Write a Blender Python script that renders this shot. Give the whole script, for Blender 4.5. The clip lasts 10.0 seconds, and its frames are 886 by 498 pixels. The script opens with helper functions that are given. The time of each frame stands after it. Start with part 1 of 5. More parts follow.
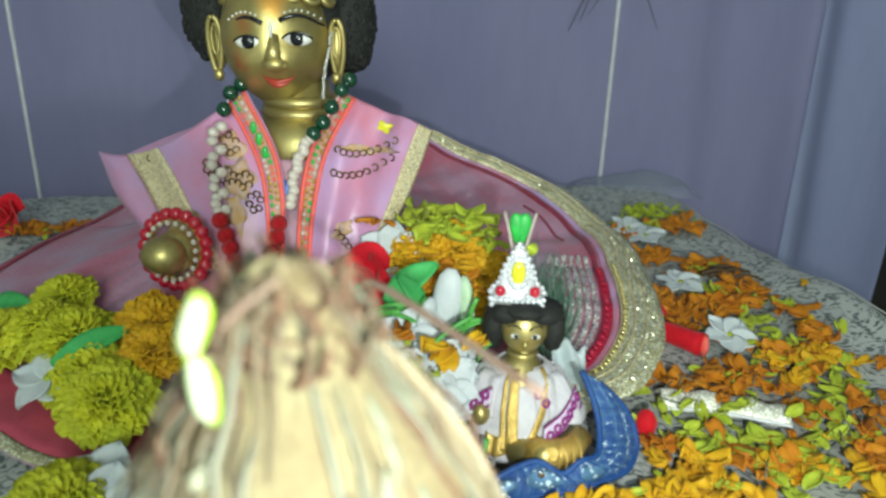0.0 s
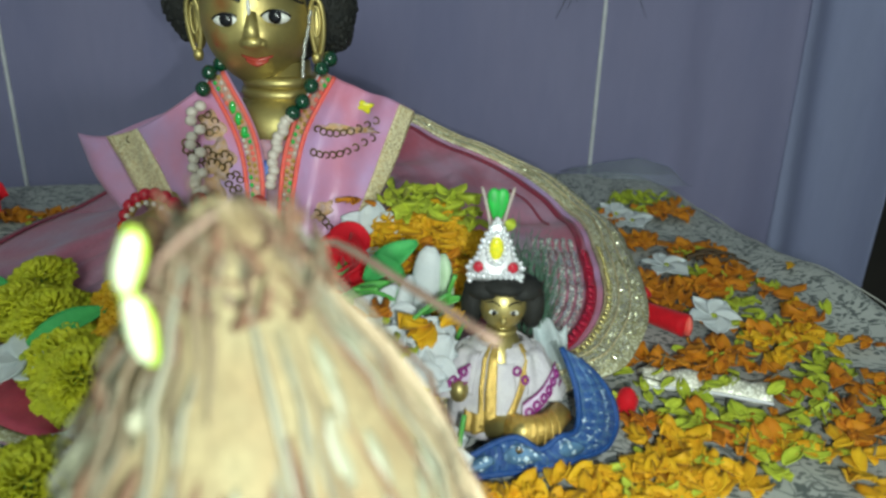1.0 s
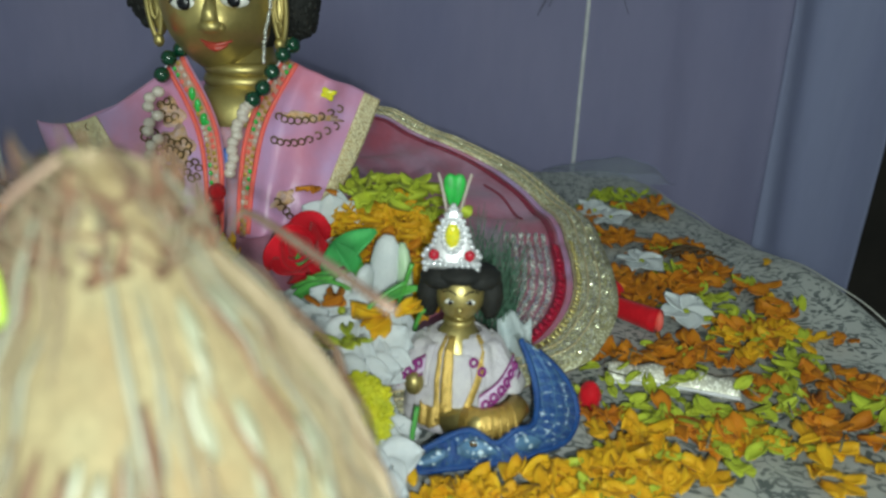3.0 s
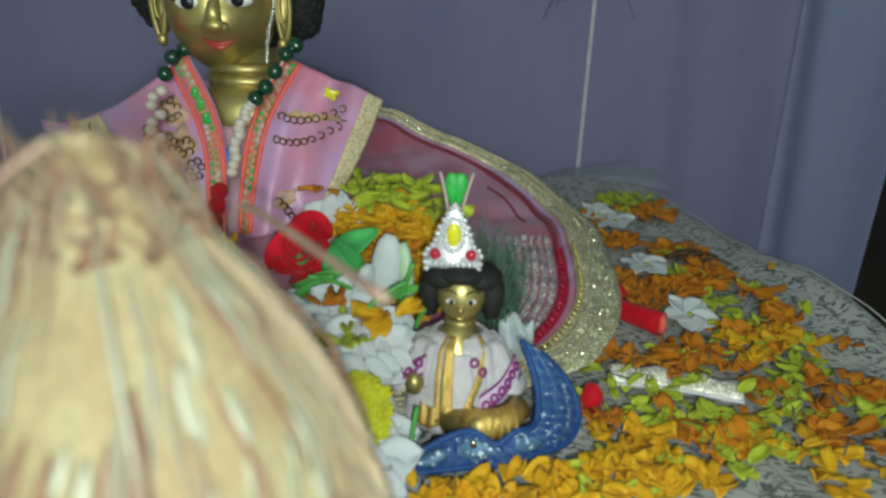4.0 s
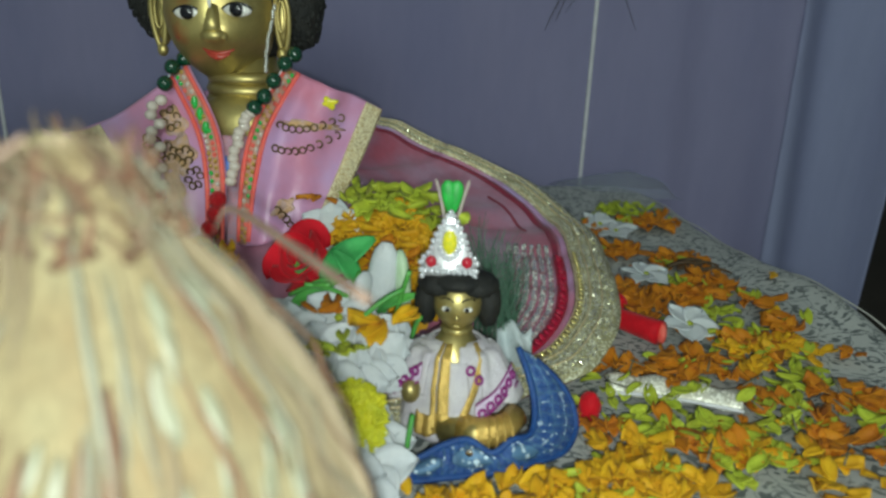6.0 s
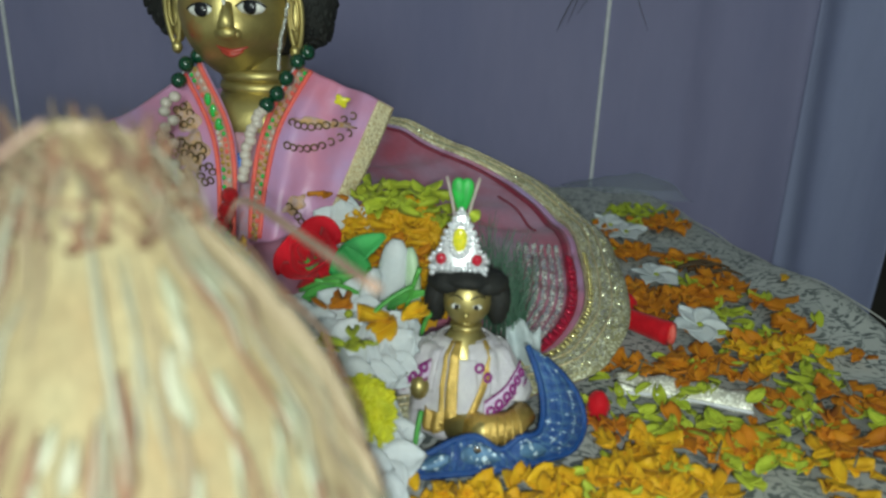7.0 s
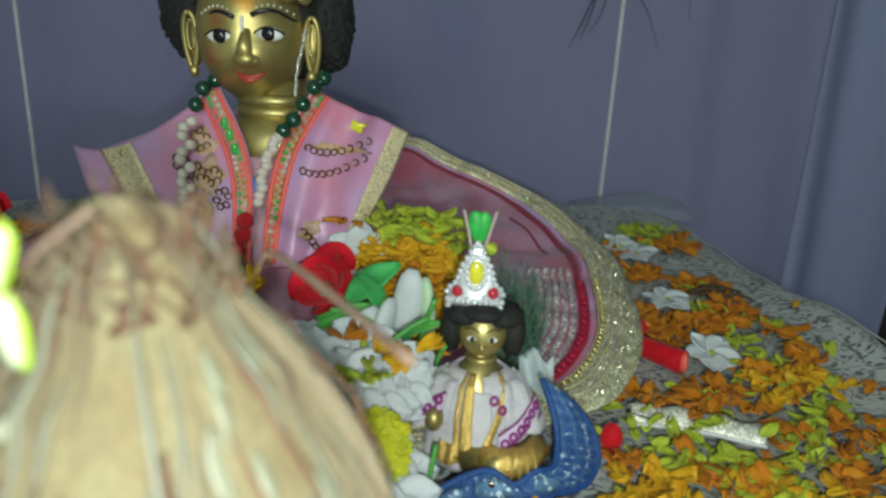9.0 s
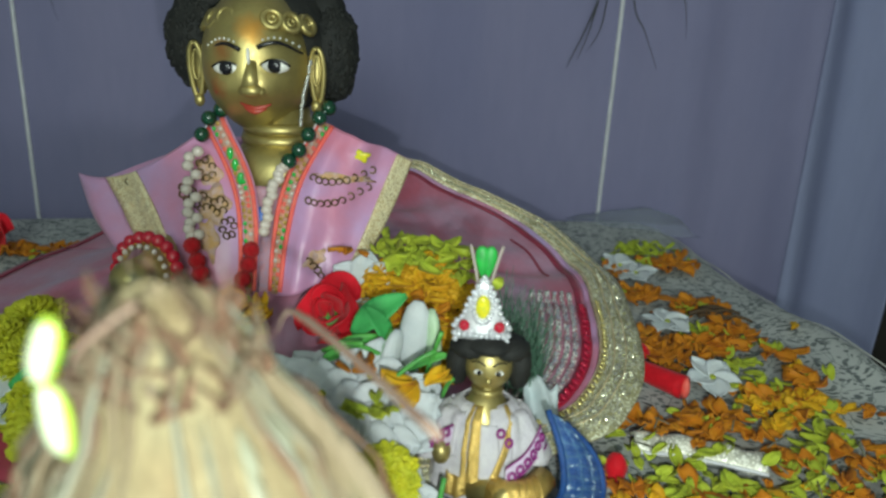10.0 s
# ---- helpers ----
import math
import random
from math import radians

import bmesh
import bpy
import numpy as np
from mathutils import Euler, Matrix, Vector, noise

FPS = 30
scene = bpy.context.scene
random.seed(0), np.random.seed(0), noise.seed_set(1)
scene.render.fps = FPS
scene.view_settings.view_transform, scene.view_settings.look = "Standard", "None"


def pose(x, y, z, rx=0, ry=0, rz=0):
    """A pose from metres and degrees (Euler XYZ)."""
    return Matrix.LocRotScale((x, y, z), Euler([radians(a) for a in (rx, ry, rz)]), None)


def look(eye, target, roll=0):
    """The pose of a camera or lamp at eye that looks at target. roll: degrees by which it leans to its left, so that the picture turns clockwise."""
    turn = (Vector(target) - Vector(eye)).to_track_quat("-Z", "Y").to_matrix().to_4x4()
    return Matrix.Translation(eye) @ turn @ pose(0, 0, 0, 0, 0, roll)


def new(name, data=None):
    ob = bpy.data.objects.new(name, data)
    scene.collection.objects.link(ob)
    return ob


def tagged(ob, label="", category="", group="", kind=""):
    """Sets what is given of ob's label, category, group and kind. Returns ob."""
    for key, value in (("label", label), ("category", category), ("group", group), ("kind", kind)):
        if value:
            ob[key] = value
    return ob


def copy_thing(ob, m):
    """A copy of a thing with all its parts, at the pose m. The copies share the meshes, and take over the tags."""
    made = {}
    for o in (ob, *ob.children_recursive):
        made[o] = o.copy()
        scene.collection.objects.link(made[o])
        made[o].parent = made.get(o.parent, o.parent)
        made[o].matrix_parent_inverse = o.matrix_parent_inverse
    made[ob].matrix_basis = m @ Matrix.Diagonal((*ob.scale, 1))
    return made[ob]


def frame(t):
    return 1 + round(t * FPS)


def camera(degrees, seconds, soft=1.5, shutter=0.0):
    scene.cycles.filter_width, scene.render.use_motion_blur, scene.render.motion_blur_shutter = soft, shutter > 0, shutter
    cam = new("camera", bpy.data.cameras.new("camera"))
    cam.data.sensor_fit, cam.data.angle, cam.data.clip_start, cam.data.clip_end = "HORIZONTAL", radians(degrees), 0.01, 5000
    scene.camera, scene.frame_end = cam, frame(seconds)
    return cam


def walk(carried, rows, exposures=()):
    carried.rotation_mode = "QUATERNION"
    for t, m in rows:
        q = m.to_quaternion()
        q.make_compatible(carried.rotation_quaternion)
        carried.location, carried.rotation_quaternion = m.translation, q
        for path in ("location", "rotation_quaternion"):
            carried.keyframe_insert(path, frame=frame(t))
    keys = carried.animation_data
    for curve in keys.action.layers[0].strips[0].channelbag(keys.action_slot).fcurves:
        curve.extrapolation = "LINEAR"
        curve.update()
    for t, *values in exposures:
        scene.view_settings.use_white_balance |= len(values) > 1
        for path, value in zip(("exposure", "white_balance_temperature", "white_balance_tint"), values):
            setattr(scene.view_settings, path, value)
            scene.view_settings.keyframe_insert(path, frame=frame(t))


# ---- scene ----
cam = camera(62.1, 10.0, soft=2.6)
PATH = [
    (0, (0.016, 0.023, 0.242), (-0.04, 1.89, -0.471), 1.7),
    (0.5, (0.021, 0.023, 0.234), (-0.024, 1.883, -0.5), 1.6),
    (1, (0.026, 0.022, 0.231), (-0.021, 1.888, -0.488), 1.6),
    (1.5, (0.034, 0.023, 0.229), (-0.007, 1.892, -0.481), 1.9),
    (2, (0.039, 0.024, 0.227), (0.003, 1.895, -0.479), 2.2),
    (2.5, (0.044, 0.028, 0.223), (0.01, 1.899, -0.484), 2.0),
    (4, (0.049, 0.03, 0.216), (-0.007, 1.906, -0.474), 2.2),
    (4.5, (0.051, 0.03, 0.215), (-0.008, 1.91, -0.465), 2.1),
    (5, (0.053, 0.029, 0.214), (-0.016, 1.911, -0.459), 2.0),
    (5.5, (0.054, 0.03, 0.214), (-0.015, 1.915, -0.451), 1.9),
    (7, (0.054, 0.028, 0.212), (-0.047, 1.915, -0.443), 2.3),
    (7.5, (0.054, 0.027, 0.211), (-0.058, 1.912, -0.446), 2.3),
    (8, (0.052, 0.027, 0.213), (-0.062, 1.909, -0.455), 2.6),
    (8.5, (0.049, 0.028, 0.219), (-0.064, 1.912, -0.444), 2.9),
    (9, (0.047, 0.031, 0.225), (-0.065, 1.921, -0.419), 2.9),
    (9.5, (0.044, 0.03, 0.234), (-0.067, 1.929, -0.385), 2.7),
    (10, (0.04, 0.031, 0.24), (-0.057, 1.926, -0.391), 2.9),
]
walk(cam, [(t, look(eye, target, roll)) for t, eye, target, roll in PATH],
     exposures=[(0.0, 0.31), (0.5, 0.14), (1.0, -0.06), (1.5, -0.15), (2.7, -0.28), (5.0, -0.36), (7.5, -0.36), (9.0, -0.34), (9.5, -0.27), (10.0, -0.10)])

cam.data.dof.use_dof = True
cam.data.dof.focus_distance = 0.5
cam.data.dof.aperture_fstop = 8.5

# ---- world and light ----
world = bpy.data.worlds.new("world")
scene.world = world
world.use_nodes = True
bg = world.node_tree.nodes["Background"]
bg.inputs[0].default_value = (0.5, 0.52, 0.6, 1)
bg.inputs[1].default_value = 0.05
# unseen lamp added behind the camera to fill the room evenly
fill_lamp = bpy.data.lights.new("room_fill_light", "POINT")
fill_lamp.energy = 46.0
fill_lamp.color = (0.82, 1.0, 0.89)
fill_lamp.shadow_soft_size = 0.30
new("room_fill_light", fill_lamp).matrix_world = pose(0.04, -1.25, 0.75)
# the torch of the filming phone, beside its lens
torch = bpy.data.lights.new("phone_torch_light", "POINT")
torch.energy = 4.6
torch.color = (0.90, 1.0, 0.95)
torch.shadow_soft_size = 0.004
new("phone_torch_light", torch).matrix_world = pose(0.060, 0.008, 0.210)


# ---- mesh helpers ----
def rot(rx, ry, rz):
    return pose(0, 0, 0, rx, ry, rz)


def thing(name, at, label, category, group="", kind=""):
    e = new(name)
    e.location = at
    e.empty_display_size = 0.01
    return tagged(e, label, category, group, kind)


def finish(bm, name, mats, smooth=True):
    me = bpy.data.meshes.new(name)
    bmesh.ops.recalc_face_normals(bm, faces=bm.faces[:])
    bm.to_mesh(me)
    bm.free()
    for m in (mats if isinstance(mats, (list, tuple)) else [mats]):
        me.materials.append(m)
    if smooth:
        me.polygons.foreach_set("use_smooth", [True] * len(me.polygons))
    return me


def world_spot(ob):
    m = Matrix.Translation(ob.location)
    return world_spot(ob.parent) @ ob.matrix_parent_inverse @ m if ob.parent else m


def part(name, bm, mats, parent, label="", smooth=True):
    """One mesh in world coordinates, hung under a thing or a part."""
    me = bm if isinstance(bm, bpy.types.Mesh) else finish(bm, name, mats, smooth)
    ob = new(name, me)
    ob.parent = parent
    ob.matrix_parent_inverse = world_spot(parent).inverted()
    return tagged(ob, label)


def piece(name, me, parent, m, label=""):
    """A further object on a shared mesh, at the pose m."""
    ob = new(name, me)
    ob.parent = parent
    ob.matrix_parent_inverse = world_spot(parent).inverted()
    ob.matrix_basis = m
    return tagged(ob, label)


def lone(name, bm, mats, label, category, group="", kind="", smooth=True):
    """A thing of one mesh."""
    me = bm if isinstance(bm, bpy.types.Mesh) else finish(bm, name, mats, smooth)
    return tagged(new(name, me), label, category, group, kind)


def sheet(f, nu, nv, th, wrap=False, bm=None, slot=0):
    """A cloth of real thickness over f(u, v)."""
    bm = bm or bmesh.new()
    us = nu if wrap else nu + 1
    P = [[Vector(f(i / nu, j / nv)) for j in range(nv + 1)] for i in range(us)]
    top, low = [], []
    for i in range(us):
        ra, rb = [], []
        for j in range(nv + 1):
            a = P[(i + 1) % us] if wrap else P[min(i + 1, us - 1)]
            b = P[(i - 1) % us] if wrap else P[max(i - 1, 0)]
            n = (a[j] - b[j]).cross(P[i][min(j + 1, nv)] - P[i][max(j - 1, 0)])
            n = n.normalized() if n.length > 1e-12 else Vector((0, 0, 1))
            ra.append(bm.verts.new(P[i][j] + n * th / 2))
            rb.append(bm.verts.new(P[i][j] - n * th / 2))
        top.append(ra)
        low.append(rb)
    fs = []
    for i in range(us if wrap else us - 1):
        k = (i + 1) % us
        for j in range(nv):
            fs.append(bm.faces.new((top[i][j], top[k][j], top[k][j + 1], top[i][j + 1])))
            fs.append(bm.faces.new((low[i][j + 1], low[k][j + 1], low[k][j], low[i][j])))
        fs.append(bm.faces.new((low[i][0], low[k][0], top[k][0], top[i][0])))
        fs.append(bm.faces.new((top[i][nv], top[k][nv], low[k][nv], low[i][nv])))
    if not wrap:
        for i in (0, us - 1):
            for j in range(nv):
                fs.append(bm.faces.new((top[i][j], top[i][j + 1], low[i][j + 1], low[i][j])))
    for q in fs:
        q.material_index = slot
    return bm


def tube(pts, rad, seg=8, bm=None, slot=0, flat=1.0):
    """A tapered round rod along points; rad is a number or a function of 0..1."""
    bm = bm or bmesh.new()
    pts = [Vector(p) for p in pts]
    n = len(pts)
    rings = []
    ref = Vector((0.13, 0.21, 0.97))
    for i, p in enumerate(pts):
        d = (pts[min(i + 1, n - 1)] - pts[max(i - 1, 0)]).normalized()
        a = d.cross(ref)
        a = a.normalized() if a.length > 1e-6 else d.cross(Vector((1, 0, 0))).normalized()
        b = d.cross(a)
        r = rad(i / (n - 1)) if callable(rad) else rad
        rings.append([bm.verts.new(p + (a * math.cos(k * math.tau / seg) + b * flat * math.sin(k * math.tau / seg)) * r) for k in range(seg)])
    for i in range(n - 1):
        for k in range(seg):
            bm.faces.new((rings[i][k], rings[i][(k + 1) % seg], rings[i + 1][(k + 1) % seg], rings[i + 1][k])).material_index = slot
    for r in (rings[0], rings[-1]):
        bm.faces.new(r).material_index = slot
    return bm


def ball(c, r, seg=16, rows=10, bm=None, slot=0, bend=None):
    """An ellipsoid; bend moves a unit-sphere point before it is scaled."""
    bm = bm or bmesh.new()
    c = Vector(c)
    r = Vector(r) if hasattr(r, "__len__") else Vector((r, r, r))

    def at(p):
        p = Vector(bend(p)) if bend else p
        return c + Vector((p.x * r.x, p.y * r.y, p.z * r.z))
    rings = []
    for j in range(1, rows):
        a = math.pi * j / rows
        rings.append([bm.verts.new(at(Vector((math.sin(a) * math.cos(k * math.tau / seg), math.sin(a) * math.sin(k * math.tau / seg), math.cos(a))))) for k in range(seg)])
    t, b = bm.verts.new(at(Vector((0, 0, 1)))), bm.verts.new(at(Vector((0, 0, -1))))
    fs = []
    for k in range(seg):
        q = (k + 1) % seg
        fs.append(bm.faces.new((t, rings[0][k], rings[0][q])))
        fs.append(bm.faces.new((b, rings[-1][q], rings[-1][k])))
        for j in range(rows - 2):
            fs.append(bm.faces.new((rings[j][k], rings[j + 1][k], rings[j + 1][q], rings[j][q])))
    for q in fs:
        q.material_index = slot
    return bm


def ring(c, R, r, m=None, seg=14, sub=6, bm=None, slot=0):
    """A torus round c; m turns it (it lies flat in xy before)."""
    bm = bm or bmesh.new()
    m = (m or Matrix()).to_3x3()
    V = []
    for i in range(seg):
        a = i * math.tau / seg
        V.append([bm.verts.new(Vector(c) + m @ Vector(((R + r * math.cos(k * math.tau / sub)) * math.cos(a), (R + r * math.cos(k * math.tau / sub)) * math.sin(a), r * math.sin(k * math.tau / sub)))) for k in range(sub)])
    for i in range(seg):
        for k in range(sub):
            bm.faces.new((V[i][k], V[(i + 1) % seg][k], V[(i + 1) % seg][(k + 1) % sub], V[i][(k + 1) % sub])).material_index = slot
    return bm


def box(lo, hi, bm=None):
    bm = bm or bmesh.new()
    v = [bm.verts.new((x, y, z)) for x in (lo[0], hi[0]) for y in (lo[1], hi[1]) for z in (lo[2], hi[2])]
    for q in ((0, 1, 3, 2), (4, 6, 7, 5), (0, 4, 5, 1), (2, 3, 7, 6), (0, 2, 6, 4), (1, 5, 7, 3)):
        bm.faces.new([v[i] for i in q])
    return bm


def along(pts, s):
    """The point at s of 0..1 along a smooth line through pts."""
    pts = [Vector(p) for p in pts]
    n = len(pts) - 1
    k = min(int(s * n), n - 1)
    t = s * n - k
    a, b, c, d = pts[max(k - 1, 0)], pts[k], pts[k + 1], pts[min(k + 2, n)]
    return 0.5 * (2 * b + (c - a) * t + (2 * a - 5 * b + 4 * c - d) * t * t + (3 * b - a - 3 * c + d) * t ** 3)


def lerp(a, b, t):
    return a + (b - a) * t


def table(rows, x):
    """Smooth look-up in rows of (x, value, ...)."""
    if x <= rows[0][0]:
        return rows[0][1:]
    for p, q in zip(rows, rows[1:]):
        if x <= q[0]:
            t = (x - p[0]) / (q[0] - p[0])
            t = t * t * (3 - 2 * t)
            return tuple(lerp(a, b, t) for a, b in zip(p[1:], q[1:]))
    return rows[-1][1:]


# ---- materials ----
def mat(name, c1, c2=None, scale=60.0, rough=0.5, metal=0.0, bump=0.0, bscale=None, fine=0.12, sheen=0.0, coat=0.0, trans=0.0, stretch=(1, 1, 1), spread=0.0, spec=0.5, sss=0.0, detail=4.0, thin=0.0):
    """Two colours mixed by broad and fine noise, with relief; spread varies the tone from object to object."""
    m = bpy.data.materials.new(name)
    m.use_nodes = True
    nt = m.node_tree
    N, L = nt.nodes, nt.links
    b = N["Principled BSDF"]
    c2 = c2 or tuple(x * 0.8 for x in c1)
    tc = N.new("ShaderNodeTexCoord")
    mp = N.new("ShaderNodeMapping")
    mp.inputs["Scale"].default_value = stretch
    L.new(tc.outputs["Object"], mp.inputs[0])
    n1 = N.new("ShaderNodeTexNoise")
    n1.inputs["Scale"].default_value = scale
    n1.inputs["Detail"].default_value = detail
    L.new(mp.outputs[0], n1.inputs["Vector"])
    ramp = N.new("ShaderNodeValToRGB")
    ramp.color_ramp.elements[0].position, ramp.color_ramp.elements[1].position = 0.32, 0.68
    ramp.color_ramp.elements[0].color, ramp.color_ramp.elements[1].color = (*c1, 1), (*c2, 1)
    L.new(n1.outputs[0], ramp.inputs[0])
    n2 = N.new("ShaderNodeTexNoise")
    n2.inputs["Scale"].default_value = scale * 9
    n2.inputs["Detail"].default_value = 2.0
    L.new(mp.outputs[0], n2.inputs["Vector"])
    hsv = N.new("ShaderNodeHueSaturation")
    mul = N.new("ShaderNodeMath")
    mul.operation = "MULTIPLY_ADD"
    mul.inputs[1].default_value, mul.inputs[2].default_value = fine * 2, 1 - fine
    L.new(n2.outputs[0], mul.inputs[0])
    L.new(ramp.outputs[0], hsv.inputs["Color"])
    out = mul.outputs[0]
    if spread:
        oi = N.new("ShaderNodeObjectInfo")
        ge = N.new("ShaderNodeNewGeometry")
        s = N.new("ShaderNodeMath")
        s.operation = "ADD"
        L.new(oi.outputs["Random"], s.inputs[0])
        L.new(ge.outputs["Random Per Island"], s.inputs[1])
        w = N.new("ShaderNodeMath")
        w.operation = "MULTIPLY_ADD"
        w.inputs[1].default_value, w.inputs[2].default_value = spread, 1 - spread
        L.new(s.outputs[0], w.inputs[0])
        p = N.new("ShaderNodeMath")
        p.operation = "MULTIPLY"
        L.new(w.outputs[0], p.inputs[0])
        L.new(out, p.inputs[1])
        out = p.outputs[0]
        h = N.new("ShaderNodeMath")
        h.operation = "MULTIPLY_ADD"
        h.inputs[1].default_value, h.inputs[2].default_value = 0.03 * spread, 0.5 - 0.03 * spread
        L.new(ge.outputs["Random Per Island"], h.inputs[0])
        L.new(h.outputs[0], hsv.inputs["Hue"])
    L.new(out, hsv.inputs["Value"])
    L.new(hsv.outputs[0], b.inputs["Base Color"])
    rr = N.new("ShaderNodeMath")
    rr.operation = "MULTIPLY_ADD"
    rr.inputs[1].default_value, rr.inputs[2].default_value = 0.25 * rough, 0.87 * rough
    L.new(n1.outputs[0], rr.inputs[0])
    L.new(rr.outputs[0], b.inputs["Roughness"])
    b.inputs["Metallic"].default_value = metal
    b.inputs["Sheen Weight"].default_value = 0.2 * sheen
    b.inputs["Coat Weight"].default_value = coat
    b.inputs["Transmission Weight"].default_value = trans
    b.inputs["Specular IOR Level"].default_value = spec
    if sss:
        b.inputs["Subsurface Weight"].default_value = sss
        b.inputs["Subsurface Radius"].default_value = (0.004, 0.002, 0.001)
    if bump:
        n3 = N.new("ShaderNodeTexNoise")
        n3.inputs["Scale"].default_value = bscale or scale * 4
        n3.inputs["Detail"].default_value = 5.0
        L.new(mp.outputs[0], n3.inputs["Vector"])
        bp = N.new("ShaderNodeBump")
        bp.inputs["Strength"].default_value = bump
        bp.inputs["Distance"].default_value = 0.002
        L.new(n3.outputs[0], bp.inputs["Height"])
        L.new(bp.outputs[0], b.inputs["Normal"])
    if thin:
        tr = N.new("ShaderNodeBsdfTranslucent")
        L.new(hsv.outputs[0], tr.inputs["Color"])
        ms = N.new("ShaderNodeMixShader")
        ms.inputs[0].default_value = thin
        L.new(b.outputs[0], ms.inputs[1])
        L.new(tr.outputs[0], ms.inputs[2])
        L.new(ms.outputs[0], N["Material Output"].inputs["Surface"])
    return m


def glitter(name, base, spark, size=900.0, amount=0.42, rough=0.5):
    """Woven metallic thread: tiny facets of their own tilt and tone."""
    m = mat(name, base, tuple(x * 0.6 for x in base), scale=120, rough=rough, metal=0.3, fine=0.25)
    nt = m.node_tree
    N, L = nt.nodes, nt.links
    b = N["Principled BSDF"]
    tc = N.new("ShaderNodeTexCoord")
    v = N.new("ShaderNodeTexVoronoi")
    v.inputs["Scale"].default_value = size
    L.new(tc.outputs["Object"], v.inputs["Vector"])
    sep = N.new("ShaderNodeSeparateColor")
    L.new(v.outputs["Color"], sep.inputs[0])
    gt = N.new("ShaderNodeMath")
    gt.operation = "GREATER_THAN"
    gt.inputs[1].default_value = 1 - amount
    L.new(sep.outputs[0], gt.inputs[0])
    mix = N.new("ShaderNodeMix")
    mix.data_type = "RGBA"
    old = b.inputs["Base Color"].links[0].from_socket
    L.new(gt.outputs[0], mix.inputs["Factor"])
    L.new(old, mix.inputs["A"])
    mix.inputs["B"].default_value = (*spark, 1)
    L.new(mix.outputs["Result"], b.inputs["Base Color"])
    bp = N.new("ShaderNodeBump")
    bp.inputs["Strength"].default_value = 0.5
    bp.inputs["Distance"].default_value = 0.0006
    L.new(sep.outputs[1], bp.inputs["Height"])
    L.new(bp.outputs[0], b.inputs["Normal"])
    return m


def printed_cotton():
    """Off-white cotton with a grey-green print of vines, leaves and small flowers."""
    m = mat("printed_cotton", (0.508, 0.524, 0.501), (0.404, 0.424, 0.414), scale=14, rough=0.85, bump=0.25, bscale=900, fine=0.06, sheen=0.2)
    nt = m.node_tree
    N, L = nt.nodes, nt.links
    b = N["Principled BSDF"]
    tc = N.new("ShaderNodeTexCoord")
    warp = N.new("ShaderNodeTexNoise")
    warp.inputs["Scale"].default_value = 34
    L.new(tc.outputs["Object"], warp.inputs["Vector"])
    ad = N.new("ShaderNodeVectorMath")
    ad.operation = "MULTIPLY_ADD"
    L.new(warp.outputs["Color"], ad.inputs[0])
    ad.inputs[1].default_value = (0.034, 0.034, 0.0)
    L.new(tc.outputs["Object"], ad.inputs[2])

    def below(sock, lim, soft):
        r = N.new("ShaderNodeMapRange")
        r.inputs["From Min"].default_value, r.inputs["From Max"].default_value = lim, lim + soft
        r.inputs["To Min"].default_value, r.inputs["To Max"].default_value = 1, 0
        L.new(sock, r.inputs["Value"])
        return r.outputs[0]

    def voro(scale, feature, src):
        v = N.new("ShaderNodeTexVoronoi")
        v.feature = feature
        v.inputs["Scale"].default_value = scale
        L.new(src, v.inputs["Vector"])
        return v

    def join(a, bb, op):
        x = N.new("ShaderNodeMath")
        x.operation = op
        L.new(a, x.inputs[0])
        L.new(bb, x.inputs[1])
        return x.outputs[0]
    vine = below(voro(58, "DISTANCE_TO_EDGE", ad.outputs[0]).outputs["Distance"], 0.006, 0.020)
    mp = N.new("ShaderNodeMapping")
    mp.inputs["Scale"].default_value = (1.0, 1.9, 1.0)
    mp.inputs["Rotation"].default_value = (0, 0, 0.6)
    L.new(ad.outputs[0], mp.inputs[0])
    leaf = voro(140, "F1", mp.outputs[0])
    leaves = below(leaf.outputs["Distance"], 0.36, 0.08)
    sep = N.new("ShaderNodeSeparateColor")
    L.new(leaf.outputs["Color"], sep.inputs[0])
    pick = below(sep.outputs[0], 0.85, 0.02)
    leaves = join(leaves, pick, "MULTIPLY")
    fl = voro(84, "F1", tc.outputs["Object"])
    ringy = join(below(fl.outputs["Distance"], 0.33, 0.05), below(fl.outputs["Distance"], 0.20, 0.05), "SUBTRACT")
    sep2 = N.new("ShaderNodeSeparateColor")
    L.new(fl.outputs["Color"], sep2.inputs[0])
    ringy = join(ringy, below(sep2.outputs[1], 0.35, 0.02), "MULTIPLY")
    ink = join(join(vine, leaves, "MAXIMUM"), ringy, "MAXIMUM")
    fade = N.new("ShaderNodeTexNoise")
    fade.inputs["Scale"].default_value = 55
    L.new(tc.outputs["Object"], fade.inputs["Vector"])
    ink2 = N.new("ShaderNodeMath")
    ink2.operation = "MULTIPLY"
    L.new(ink, ink2.inputs[0])
    L.new(fade.outputs[0], ink2.inputs[1])
    k = N.new("ShaderNodeMath")
    k.operation = "MULTIPLY"
    k.use_clamp = True
    k.inputs[1].default_value = 2.0
    L.new(ink2.outputs[0], k.inputs[0])
    mix = N.new("ShaderNodeMix")
    mix.data_type = "RGBA"
    L.new(k.outputs[0], mix.inputs["Factor"])
    L.new(b.inputs["Base Color"].links[0].from_socket, mix.inputs["A"])
    mix.inputs["B"].default_value = (0.11, 0.13, 0.13, 1)
    L.new(mix.outputs["Result"], b.inputs["Base Color"])
    return m


